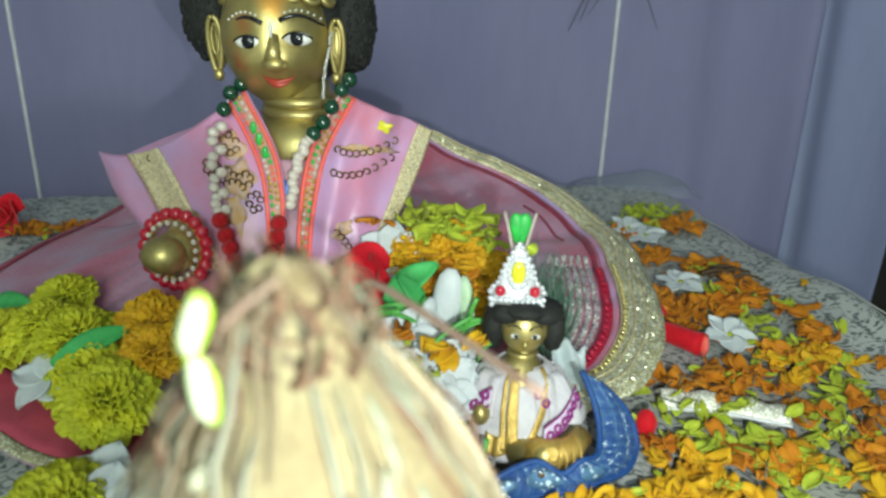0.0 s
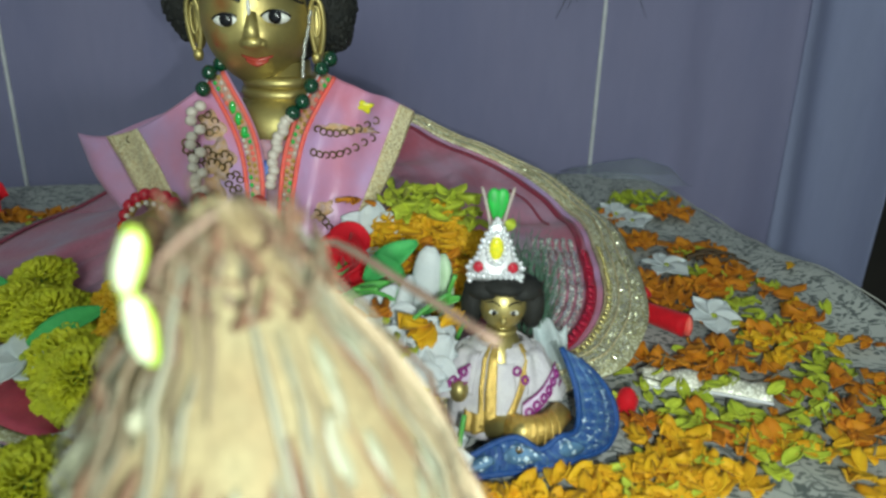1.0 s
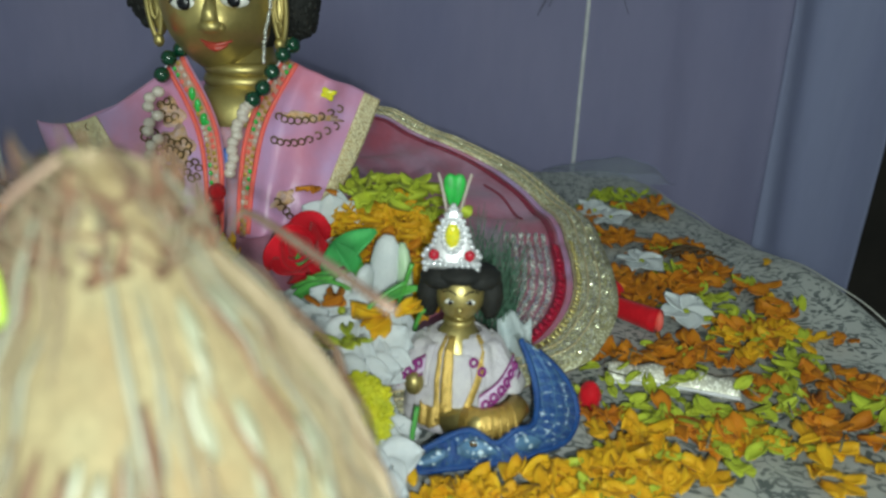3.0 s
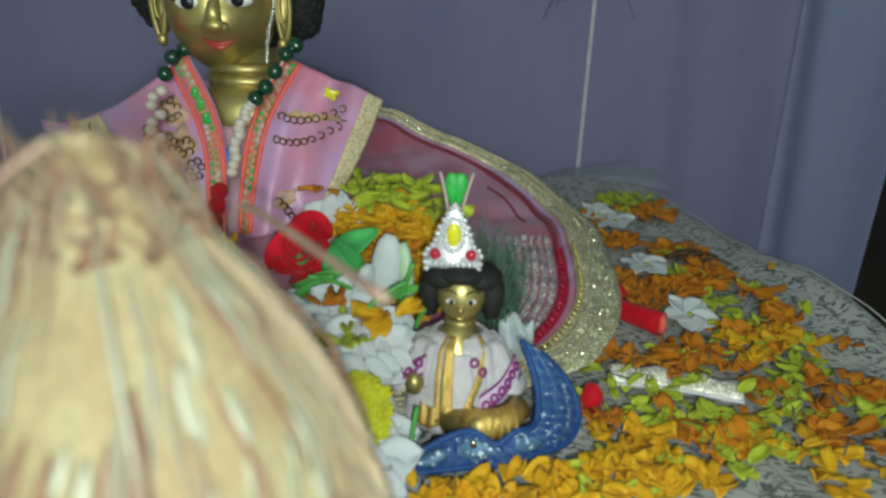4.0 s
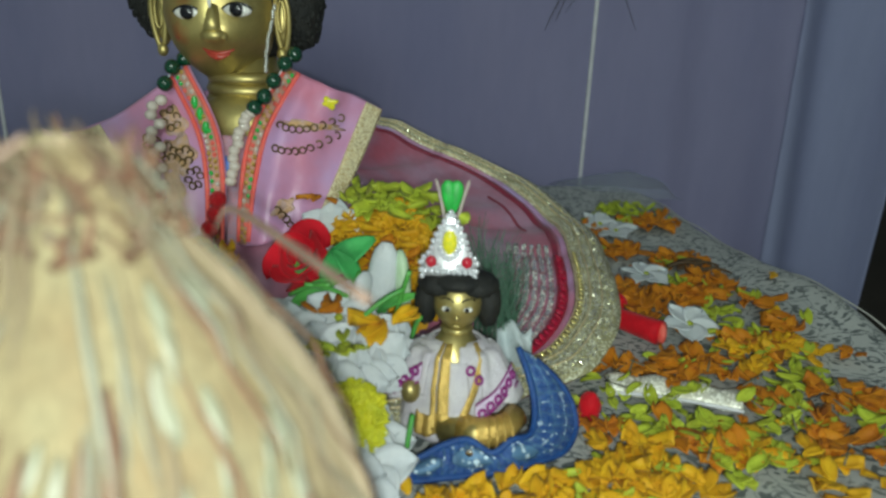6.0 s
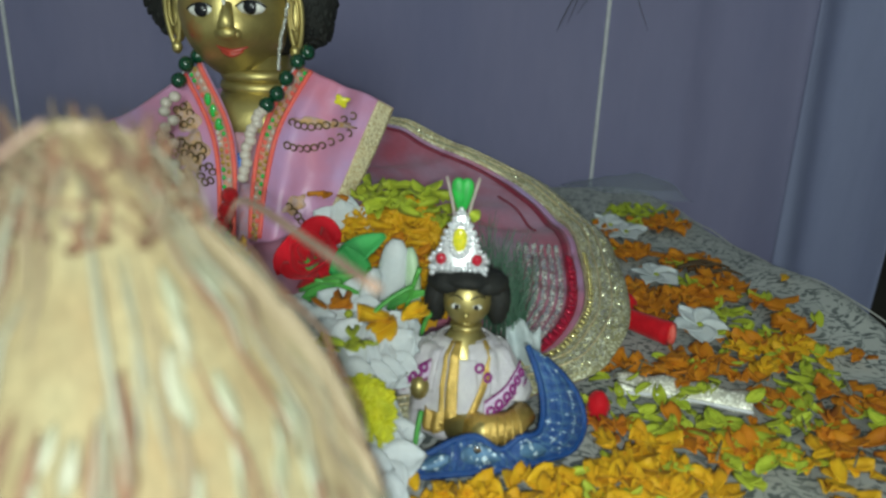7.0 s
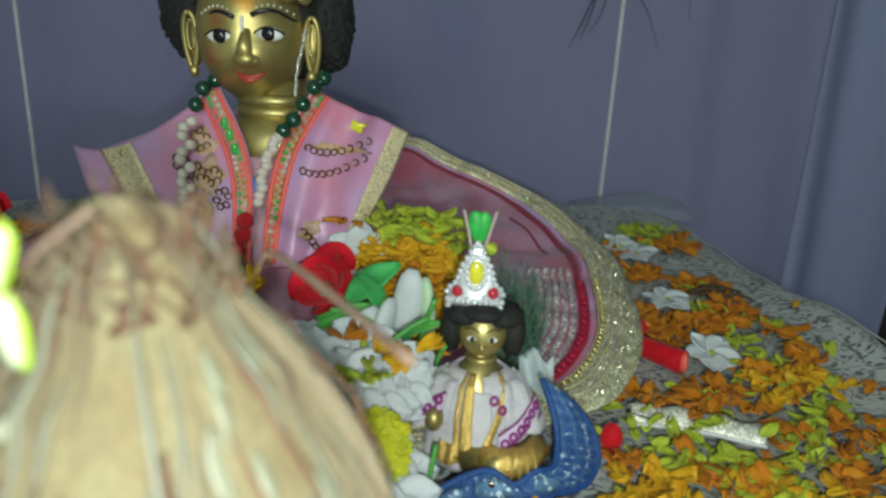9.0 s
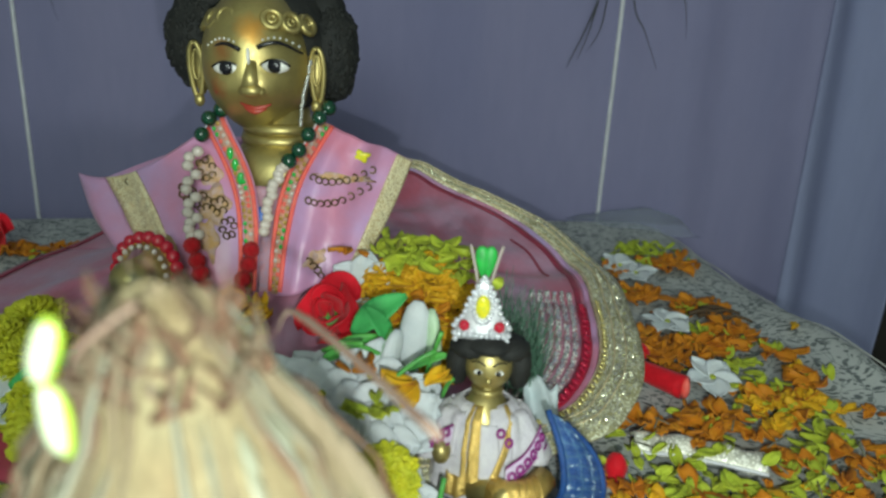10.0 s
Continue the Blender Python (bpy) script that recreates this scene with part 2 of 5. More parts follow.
COTTON = printed_cotton()
SEAM = mat("pale_seam", (0.62, 0.62, 0.55), (0.5, 0.5, 0.46), scale=120, rough=0.6, bump=0.4)
CURTAIN = mat("curtain_cloth", (0.233, 0.219, 0.367), (0.2, 0.195, 0.339), scale=5, rough=0.8, bump=0.15, bscale=700, fine=0.05, sheen=0.2, stretch=(2, 2, 0.5))
SIDE_CLOTH = mat("side_cloth", (0.252, 0.271, 0.437), (0.223, 0.237, 0.399), scale=5, rough=0.8, bump=0.15, bscale=700, fine=0.05, stretch=(3, 3, 0.4))
PIPING = mat("white_piping", (0.72, 0.72, 0.76), rough=0.7, scale=80)
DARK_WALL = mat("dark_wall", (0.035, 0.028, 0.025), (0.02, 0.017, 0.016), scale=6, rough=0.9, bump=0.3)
PLASTER = mat("plaster", (0.60, 0.60, 0.60), (0.55, 0.55, 0.55), scale=4, rough=0.9, bump=0.2)
FLOOR = mat("floor_cement", (0.12, 0.115, 0.11), (0.09, 0.085, 0.08), scale=6, rough=0.7, bump=0.2)
BRASS = mat("brass", (0.52, 0.42, 0.16), (0.38, 0.32, 0.125), scale=45, rough=0.42, metal=0.78, bump=0.08, bscale=260, fine=0.1, coat=0.06)
HAIR = mat("black_paint", (0.012, 0.013, 0.013), (0.022, 0.022, 0.020), scale=120, rough=0.7, spec=0.25, bump=0.5, bscale=260)
EYE_WHITE = mat("eye_white", (0.78, 0.77, 0.72), rough=0.3)
EYE_BLACK = mat("eye_black", (0.008, 0.008, 0.012), rough=0.2)
LIP_RED = mat("lip_red", (0.42, 0.05, 0.03), (0.34, 0.04, 0.025), rough=0.35)


def stained_brass(name, spots):
    """Brass with soft smears of dry paste round given places."""
    m = BRASS.copy()
    m.name = name
    nt = m.node_tree
    N, L = nt.nodes, nt.links
    b = N["Principled BSDF"]
    col = b.inputs["Base Color"].links[0].from_socket
    ge = N.new("ShaderNodeNewGeometry")
    nz = N.new("ShaderNodeTexNoise")
    nz.inputs["Scale"].default_value = 160
    nz.inputs["Detail"].default_value = 3
    L.new(ge.outputs["Position"], nz.inputs["Vector"])
    for at, size, colour, most in spots:
        d = N.new("ShaderNodeVectorMath")
        d.operation = "DISTANCE"
        d.inputs[1].default_value = at
        L.new(ge.outputs["Position"], d.inputs[0])
        wob = N.new("ShaderNodeMath")
        wob.operation = "MULTIPLY_ADD"
        wob.inputs[1].default_value = size * 0.9
        L.new(nz.outputs[0], wob.inputs[0])
        L.new(d.outputs["Value"], wob.inputs[2])
        mr = N.new("ShaderNodeMapRange")
        mr.inputs["From Min"].default_value, mr.inputs["From Max"].default_value = size * 0.7, size * 1.6
        mr.inputs["To Min"].default_value, mr.inputs["To Max"].default_value = most, 0.0
        L.new(wob.outputs[0], mr.inputs["Value"])
        mx = N.new("ShaderNodeMix")
        mx.data_type = "RGBA"
        L.new(mr.outputs[0], mx.inputs[0])
        L.new(col, mx.inputs[6])
        mx.inputs[7].default_value = (*colour, 1)
        col = mx.outputs[2]
    L.new(col, b.inputs["Base Color"])
    return m


# the lavender second colour stands in for the satin's highlights
PINK = mat("pink_satin", (0.60, 0.20, 0.30), (0.46, 0.33, 0.60), scale=17, rough=0.38, bump=0.25, bscale=120, fine=0.05, sheen=0.5, spec=0.6)
PINK_SHEER = mat("pink_organza", (0.50, 0.12, 0.18), (0.44, 0.28, 0.40), scale=20, rough=0.36, bump=0.3, bscale=200, sheen=0.6)
CRIMSON = mat("crimson_satin", (0.52, 0.07, 0.11), (0.40, 0.05, 0.09), scale=40, rough=0.4, bump=0.3, bscale=150)
MAROON = mat("maroon_edge", (0.30, 0.03, 0.06), (0.22, 0.02, 0.05), scale=100, rough=0.5, sheen=0.4)
RED_STRIPE = mat("red_stripe", (0.46, 0.02, 0.05), (0.34, 0.01, 0.04), scale=300, rough=0.3, bump=0.3, bscale=900)
CORAL = mat("coral_piping", (0.85, 0.10, 0.08), (0.78, 0.16, 0.12), scale=300, rough=0.6, bump=0.4, bscale=900)
GOLD_GLITTER = glitter("gold_glitter", (0.56, 0.52, 0.29), (0.90, 0.90, 0.70), size=900, amount=0.3)
GOLD_RIBBON = glitter("gold_ribbon", (0.80, 0.61, 0.30), (0.93, 0.84, 0.58), size=1700, amount=0.5, rough=0.32)
SILVER_STRIPE = glitter("silver_stripe", (0.62, 0.36, 0.40), (0.97, 0.94, 0.90), size=520, amount=0.5)
GOLD_TRIM = mat("gold_trim", (0.70, 0.47, 0.13), (0.52, 0.35, 0.09), scale=300, rough=0.32, metal=0.55, bump=0.4, bscale=900)
HUSK = mat("coconut_husk", (0.140, 0.100, 0.044), (0.176, 0.150, 0.078), scale=75, rough=0.85, bump=0.6, bscale=260, fine=0.35, stretch=(1, 1, 0.3), sheen=3.2)
HUSK.node_tree.nodes["Principled BSDF"].inputs["Sheen Tint"].default_value = (0.85, 0.68, 0.45, 1)
FIBRE = mat("coconut_fibre", (0.112, 0.0776, 0.0416), (0.136, 0.112, 0.068), scale=90, rough=0.8, fine=0.2, spread=0.25)

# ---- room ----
# front and side walls and ceiling are unseen, added to close the room and bounce light
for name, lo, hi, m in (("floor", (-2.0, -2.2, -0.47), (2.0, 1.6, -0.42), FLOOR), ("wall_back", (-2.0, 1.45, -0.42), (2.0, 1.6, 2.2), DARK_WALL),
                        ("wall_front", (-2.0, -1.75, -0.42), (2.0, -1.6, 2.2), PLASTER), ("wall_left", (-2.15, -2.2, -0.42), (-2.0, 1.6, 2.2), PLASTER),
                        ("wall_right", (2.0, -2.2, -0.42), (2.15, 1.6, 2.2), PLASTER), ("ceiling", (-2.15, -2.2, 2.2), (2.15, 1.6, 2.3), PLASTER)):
    lone(name, box(lo, hi), m, {"floor": "dark cement floor of the room", "wall_back": "near-black wall behind the curtain", "ceiling": "plain plaster ceiling, unseen, added to bounce light"}.get(name, "plain grey plaster wall, unseen, added to bounce light"), "floor" if name == "floor" else "ceiling" if name == "ceiling" else "wall", kind="structure", smooth=False)

# ---- cushion seat covered with printed cotton ----
CORNER = Vector((0.262, 0.952, 0))
FWD, LEFT = Vector((0.215, -0.977, 0)), Vector((-0.977, -0.215, 0))


def ground_z(x, y):
    """The stuffing bulges towards the corner of the seat."""
    return 0.015 * math.exp(-((x - 0.335) / 0.062) ** 2 - ((y - 0.565) / 0.085) ** 2)


def cushion():
    length, width, deep, r = 1.05, 1.15, 0.42, 0.035
    bm = bmesh.new()
    prof = []
    for i in range(9):
        a = i / 8 * math.pi / 2
        prof.append((r - r * math.sin(a), -r + r * math.cos(a)))
    prof += [(0, -0.10), (0.004, -0.2), (0, -deep)]

    def outline(inset, n=30):
        pts = []
        rc = 0.05
        cs = [(0, 0), (length, 0), (length, width), (0, width)]
        for k, (a, b) in enumerate(cs):
            p, q = cs[k - 1], cs[(k + 1) % 4]
            d0 = Vector((a - p[0], b - p[1])).normalized()
            d1 = Vector((q[0] - a, q[1] - b)).normalized()
            for i in range(7):
                t = i / 6
                pt = Vector((a, b)) - d0 * rc * (1 - t) ** 2 + d1 * rc * t * t
                pts.append(pt)
            nxt = Vector(q) - d1 * rc
            for i in range(1, n):
                pts.append(lerp(Vector((a, b)) + d1 * rc, nxt, i / n))
        mid = Vector((length / 2, width / 2))
        res = []
        for p in pts:
            s = Vector(((length / 2 - inset) / (length / 2), (width / 2 - inset) / (width / 2)))
            res.append(mid + Vector(((p.x - mid.x) * s.x, (p.y - mid.y) * s.y)))
        return res
    loops = []
    for inset, z in [(0.5, 0.0), (0.4, 0), (0.3, 0), (0.25, 0), (0.2, 0), (0.16, 0), (0.12, 0), (0.09, 0), (0.07, 0), (0.05, 0)] + prof:
        row = []
        for p in outline(inset):
            w = CORNER + FWD * p.x + LEFT * p.y
            bump = 0.0025 * noise.noise(w * 9) + 0.0012 * noise.noise(w * 31)
            row.append(bm.verts.new((w.x, w.y, z - 0.002 + bump + ground_z(w.x, w.y))))
        loops.append(row)
    for a, b in zip(loops, loops[1:]):
        for k in range(len(a)):
            bm.faces.new((a[k], a[(k + 1) % len(a)], b[(k + 1) % len(a)], b[k]))
    bm.faces.new(loops[0])
    bm.faces.new(loops[-1])
    return bm


seat = thing("cushion_seat", (0.1, 0.45, -0.42), "padded seat under a white cotton cover printed with grey vines", "cushion")
part("cover", cushion(), COTTON, seat)
def seam_at(t):
    p = CORNER + FWD * t + LEFT * 0.012
    return p + Vector((0, 0, ground_z(p.x, p.y) - 0.0085 + 0.001 * math.sin(t * 75)))


part("seam", tube([seam_at(0.06 + 0.9 * i / 80) for i in range(81)], 0.0006, 8), SEAM, seat, "pale stitched edge seam")


# ---- curtain with white piping ----
def curtain_at(x, z):
    k = min(max((x - 0.24) / 0.2, 0), 1)
    y = 0.972 + 0.004 * math.sin(x * 13 + 0.6 * math.sin(z * 5)) + 0.002 * noise.noise(Vector((x * 8, z * 3, 0)))
    y += k * (0.024 * math.sin(x * 38 + 1.2 + 0.5 * math.sin(z * 4)) + 0.006 * math.sin(x * 83 + z * 2)) + 0.004 * math.sin(x * 31 + 1.1 * math.sin(z * 3 + x * 4)) * max(0, math.sin(x * 5 + 0.4))
    return Vector((x, y, z))


curtain = thing("curtain", (0, 0.97, -0.42), "lavender-grey cloth curtain hanging behind the shrine, with white piping", "curtain")
part("cloth", sheet(lambda u, v: curtain_at(lerp(-1.5, 0.566, u), lerp(-0.4, 1.5, v)), 260, 24, 0.002), CURTAIN, curtain)
part("side_panel", sheet(lambda u, v: curtain_at(lerp(0.428, 0.570, u), lerp(-0.4, 1.5, v)) + Vector((0, -0.0025 - 0.006 * u, 0)), 60, 24, 0.002), SIDE_CLOTH, curtain, "paler blue overlapping cloth")
for x in (-0.565, 0.192):
    part("piping", tube([curtain_at(x, -0.39 + i * 0.1) + Vector((0, -0.0025, 0)) for i in range(18)], 0.0026, 6), PIPING, curtain, "thin white piping")

# ---- large skirt spread round the brass figure ----
SC = Vector((-0.095, 0.53, 0))
HEM = [(-200, 0.235, 0.022), (-170, 0.245, 0.015), (-140, 0.245, 0.008), (-120, 0.235, 0.005), (-90, 0.225, 0.005), (-60, 0.215, 0.005), (-40, 0.235, 0.006), (-27, 0.252, 0.008), (-18, 0.254, 0.014),
       (0, 0.250, 0.022), (22, 0.258, 0.030), (38, 0.246, 0.052), (50, 0.205, 0.076), (64, 0.175, 0.098), (90, 0.16, 0.11), (116, 0.165, 0.095), (140, 0.215, 0.045), (160, 0.235, 0.022)]


def skirt_at(deg, s, lift=0.0):
    """s: 0 at the waist, 1 at the hem."""
    r1, z1 = table(HEM, deg)
    a = radians(deg)
    r = lerp(0.04, r1, s)
    front = max(0.0, math.cos(radians(deg + 80)))
    z = lerp(0.088, z1, 1 - max(0.0, 1 - s) ** (1.25 + 0.5 * front))
    side = max(0.0, math.cos(radians(deg - 5)))
    z -= 0.012 * side * math.sin(math.pi * s) ** 2
    fold = math.sin(a * 23 + 2 * math.sin(a * 3) + 1.5 * s) + 0.6 * math.sin(a * 41 + 3 * math.sin(a * 5) - 2 * s)
    z += (0.0012 + 0.0016 * math.sin(math.pi * min(1, s * 1.25))) * fold * min(1, s * 2) * (0.35 + 0.65 * side) * (1 if s < 0.8 else max(0.3, 1 - (s - 0.8) * 6))
    z += 0.006 * math.exp(-((s - 0.93) / 0.08) ** 2) * (0.25 + 0.75 * side)
    p = SC + Vector((math.cos(a) * r, math.sin(a) * r, max(z, 0.003) + lift))
    return p


skirt = thing("skirt", (SC.x, SC.y, 0), "wide pink organza skirt with glittering gold border, spread on the seat", "skirt")
part("fabric", sheet(lambda u, v: skirt_at(lerp(-199.9, 159.9, u), v), 300, 40, 0.0012), PINK_SHEER, skirt)


def skirt_band(name, s0, s1, m, lift, label, d0=-199.5, d1=159.5, nu=300, nv=3):
    return part(name, sheet(lambda u, v: skirt_at(lerp(d0, d1, u), lerp(s0, s1, v), lift), nu, nv, 0.0012), m, skirt, label)


border = skirt_band("border", 0.868, 1.008, GOLD_GLITTER, 0.0022, "gold glitter hem ribbon", -102, 100, 190, 5)
skirt_band("satin_band", 0.80, 0.965, CRIMSON, 0.0020, "crimson satin band", -155, -102, 60, 5)
skirt_band("gold_edge", 0.968, 1.003, GOLD_GLITTER, 0.0022, "thin gold edge", -155, -102, 60)
skirt_band("pink_line", 0.846, 0.866, PINK, 0.0022, "thin pink satin line", -102, 100, 190)
skirt_band("red_line", 0.812, 0.846, RED_STRIPE, 0.0026, "bright red sequin line", -102, 5, 110)
skirt_band("maroon_line", 0.815, 0.836, MAROON, 0.0024, "thin maroon line", 5, 100, 90)
skirt_band("maroon_line", 0.742, 0.750, MAROON, 0.0022, "short maroon line", 18, 34, 24)
skirt_band("maroon_hem", 0.965, 1.004, MAROON, 0.0022, "maroon rolled hem", -199.5, -150, 50)
skirt_band("maroon_hem", 0.965, 1.004, MAROON, 0.0022, "maroon rolled hem", 100, 159.5, 60)
silver_lines = [skirt_band("silver_line", 0.650 + k * 0.027, 0.668 + k * 0.027, SILVER_STRIPE, 0.002, "silver thread line", -102, 10, 110, 2) for k in range(6)]
for s0 in (0.872, 0.914, 0.950):
    part("braid_cord", tube([skirt_at(-101 + i * 1.2, s0, 0.0042) for i in range(165)], 0.0006, 5), GOLD_RIBBON, border, "fine gold cord")

SEQUIN_RED = mat("red_sequin", (0.62, 0.02, 0.06), (0.46, 0.01, 0.05), scale=300, rough=0.2, metal=0.3, coat=0.5)
SEQUIN_GOLD = mat("gold_sequin", (0.90, 0.70, 0.16), (0.85, 0.76, 0.35), scale=300, rough=0.22, metal=0.7, coat=0.3)
SEQUIN_PALE = mat("pale_gold_sequin", (0.78, 0.78, 0.55), (0.88, 0.86, 0.68), scale=300, rough=0.24, metal=0.75, spread=0.25)
SEQUIN_SILVER = mat("silver_sequin", (0.90, 0.84, 0.82), (0.95, 0.92, 0.90), scale=300, rough=0.2, metal=0.7, spread=0.2)


def sequins(rng, rows, size, tilt, long=1.0, lift=0.0036):
    """Small domed discs sewn on the skirt, each with a tilt of its own; rows of (degrees, s)."""
    vs, fs = [], []
    for deg, s0 in rows:
        p = skirt_at(deg, s0, lift)
        n = (skirt_at(deg + 0.6, s0) - skirt_at(deg - 0.6, s0)).cross(skirt_at(deg, s0 + 0.01) - skirt_at(deg, s0 - 0.01)).normalized()
        n = -n if n.z < 0 else n
        q = n.to_track_quat("Z", "Y").to_matrix() @ rot(rng.gauss(0, tilt), rng.gauss(0, tilt), 0).to_3x3()
        r = size * rng.uniform(0.7, 1.2)
        along_hem = (skirt_at(deg + 0.6, s0) - skirt_at(deg - 0.6, s0)).normalized()
        k = len(vs)
        vs.append(p + q @ Vector((0, 0, r * 0.25)))
        for i in range(6):
            c = q @ Vector((r * math.cos(i * math.tau / 6), r * math.sin(i * math.tau / 6), 0))
            vs.append(p + c + along_hem * c.dot(along_hem) * (long - 1))
        fs += [(k, k + 1 + i, k + 1 + (i + 1) % 6) for i in range(6)]
    me = bpy.data.meshes.new("sequin_trim")
    me.from_pydata(vs, [], fs)
    return me


def sewn(me, m, parent, label):
    me.materials.append(m)
    return tagged(part("sequin_trim", me, m, parent, label), kind="stuff")


rng = random.Random(17)
sewn(sequins(rng, [(rng.uniform(-60, 98), 0.916 + 0.072 * rng.random()) for _ in range(3400)], 0.0011, 26), SEQUIN_PALE, border, "pale gold sequins covering the hem")
sewn(sequins(rng, [(-58 + i * 0.55, s0 + rng.uniform(-0.003, 0.003)) for s0 in (0.9, 0.932) for i in range(280)], 0.0010, 18), SEQUIN_PALE, border, "rows of pale gold sequins")
for k, line in enumerate(silver_lines):
    sewn(sequins(rng, [(-62 + i * 0.8 + rng.uniform(-0.2, 0.2), 0.659 + k * 0.027 + rng.uniform(-0.004, 0.004)) for i in range(90) if rng.random() < 0.85], 0.0014, 15, 1.5), SEQUIN_SILVER, line, "row of silver sequins")
for name, s0, m, n, w in (("red_sequin", 0.829, SEQUIN_RED, 30, 0.0030), ("gold_sequin", 0.884, SEQUIN_GOLD, 40, 0.0021)):
    me = finish(ball((0, 0, 0), (w, w * 0.8, 0.0009), 10, 5), name, m)
    for i in range(n):
        a = -46 + i * 52.0 / n
        p = skirt_at(a, s0, 0.0044)
        piece(name, me, border, pose(p.x, p.y, p.z, 16 * math.sin(i * 2.3), 25 + 14 * math.sin(i * 1.7), a))


# ---- coconut ----
def coconut():
    cx, cy = -0.011, 0.157
    prof = [(0.0, 0.0), (0.02, 0.001), (0.034, 0.012), (0.044, 0.035), (0.048, 0.065), (0.0485, 0.09), (0.0468, 0.112), (0.0390, 0.135), (0.0278, 0.154), (0.0175, 0.168), (0.0125, 0.178), (0.009, 0.184), (0.005, 0.1865), (0.0, 0.187)]
    bm = bmesh.new()
    seg = 72
    rows = []
    m = 70
    for j in range(m + 1):
        t = j / m
        p = along([(r, z, 0) for r, z in prof], t)
        row = []
        for k in range(seg):
            a = k * math.tau / seg
            v = Vector((math.cos(a) * 3, math.sin(a) * 3, p.y * 9))
            rid = 1 + 0.022 * noise.noise(Vector((math.cos(a) * 6, math.sin(a) * 6, p.y * 14))) + 0.015 * noise.noise(Vector((math.cos(a) * 17, math.sin(a) * 17, p.y * 22)))
            lean = -0.009 * max(0, (p.y - 0.10) / 0.087)
            row.append(bm.verts.new((cx + lean + max(p.x, 0) * math.cos(a) * rid, cy + max(p.x, 0) * math.sin(a) * rid, max(p.y, 0) * (1 + 0.01 * noise.noise(v)))))
        rows.append(row)
    for a, b in zip(rows, rows[1:]):
        for k in range(seg):
            bm.faces.new((a[k], a[(k + 1) % seg], b[(k + 1) % seg], b[k]))
    bmesh.ops.remove_doubles(bm, verts=bm.verts[:], dist=1e-5)
    return bm, cx, cy


bm, CX, CY = coconut()
nut = thing("coconut", (CX, CY, 0), "fibrous tan coconut with its pointed husk tuft, standing upright", "coconut")
husk = part("husk", bm, HUSK, nut)


# ---- brass figure ----
HX = -0.1028

FACE_BRASS = stained_brass("stained_brass", [((HX + 0.0, 0.475, 0.2205), 0.0105, (0.66, 0.30, 0.05), 0.85), ((HX - 0.017, 0.474, 0.2075), 0.0075, (0.55, 0.20, 0.06), 0.7),
                                             ((HX - 0.020, 0.474, 0.186), 0.0070, (0.60, 0.13, 0.04), 0.7), ((HX - 0.026, 0.478, 0.194), 0.010, (0.46, 0.24, 0.08), 0.5)])


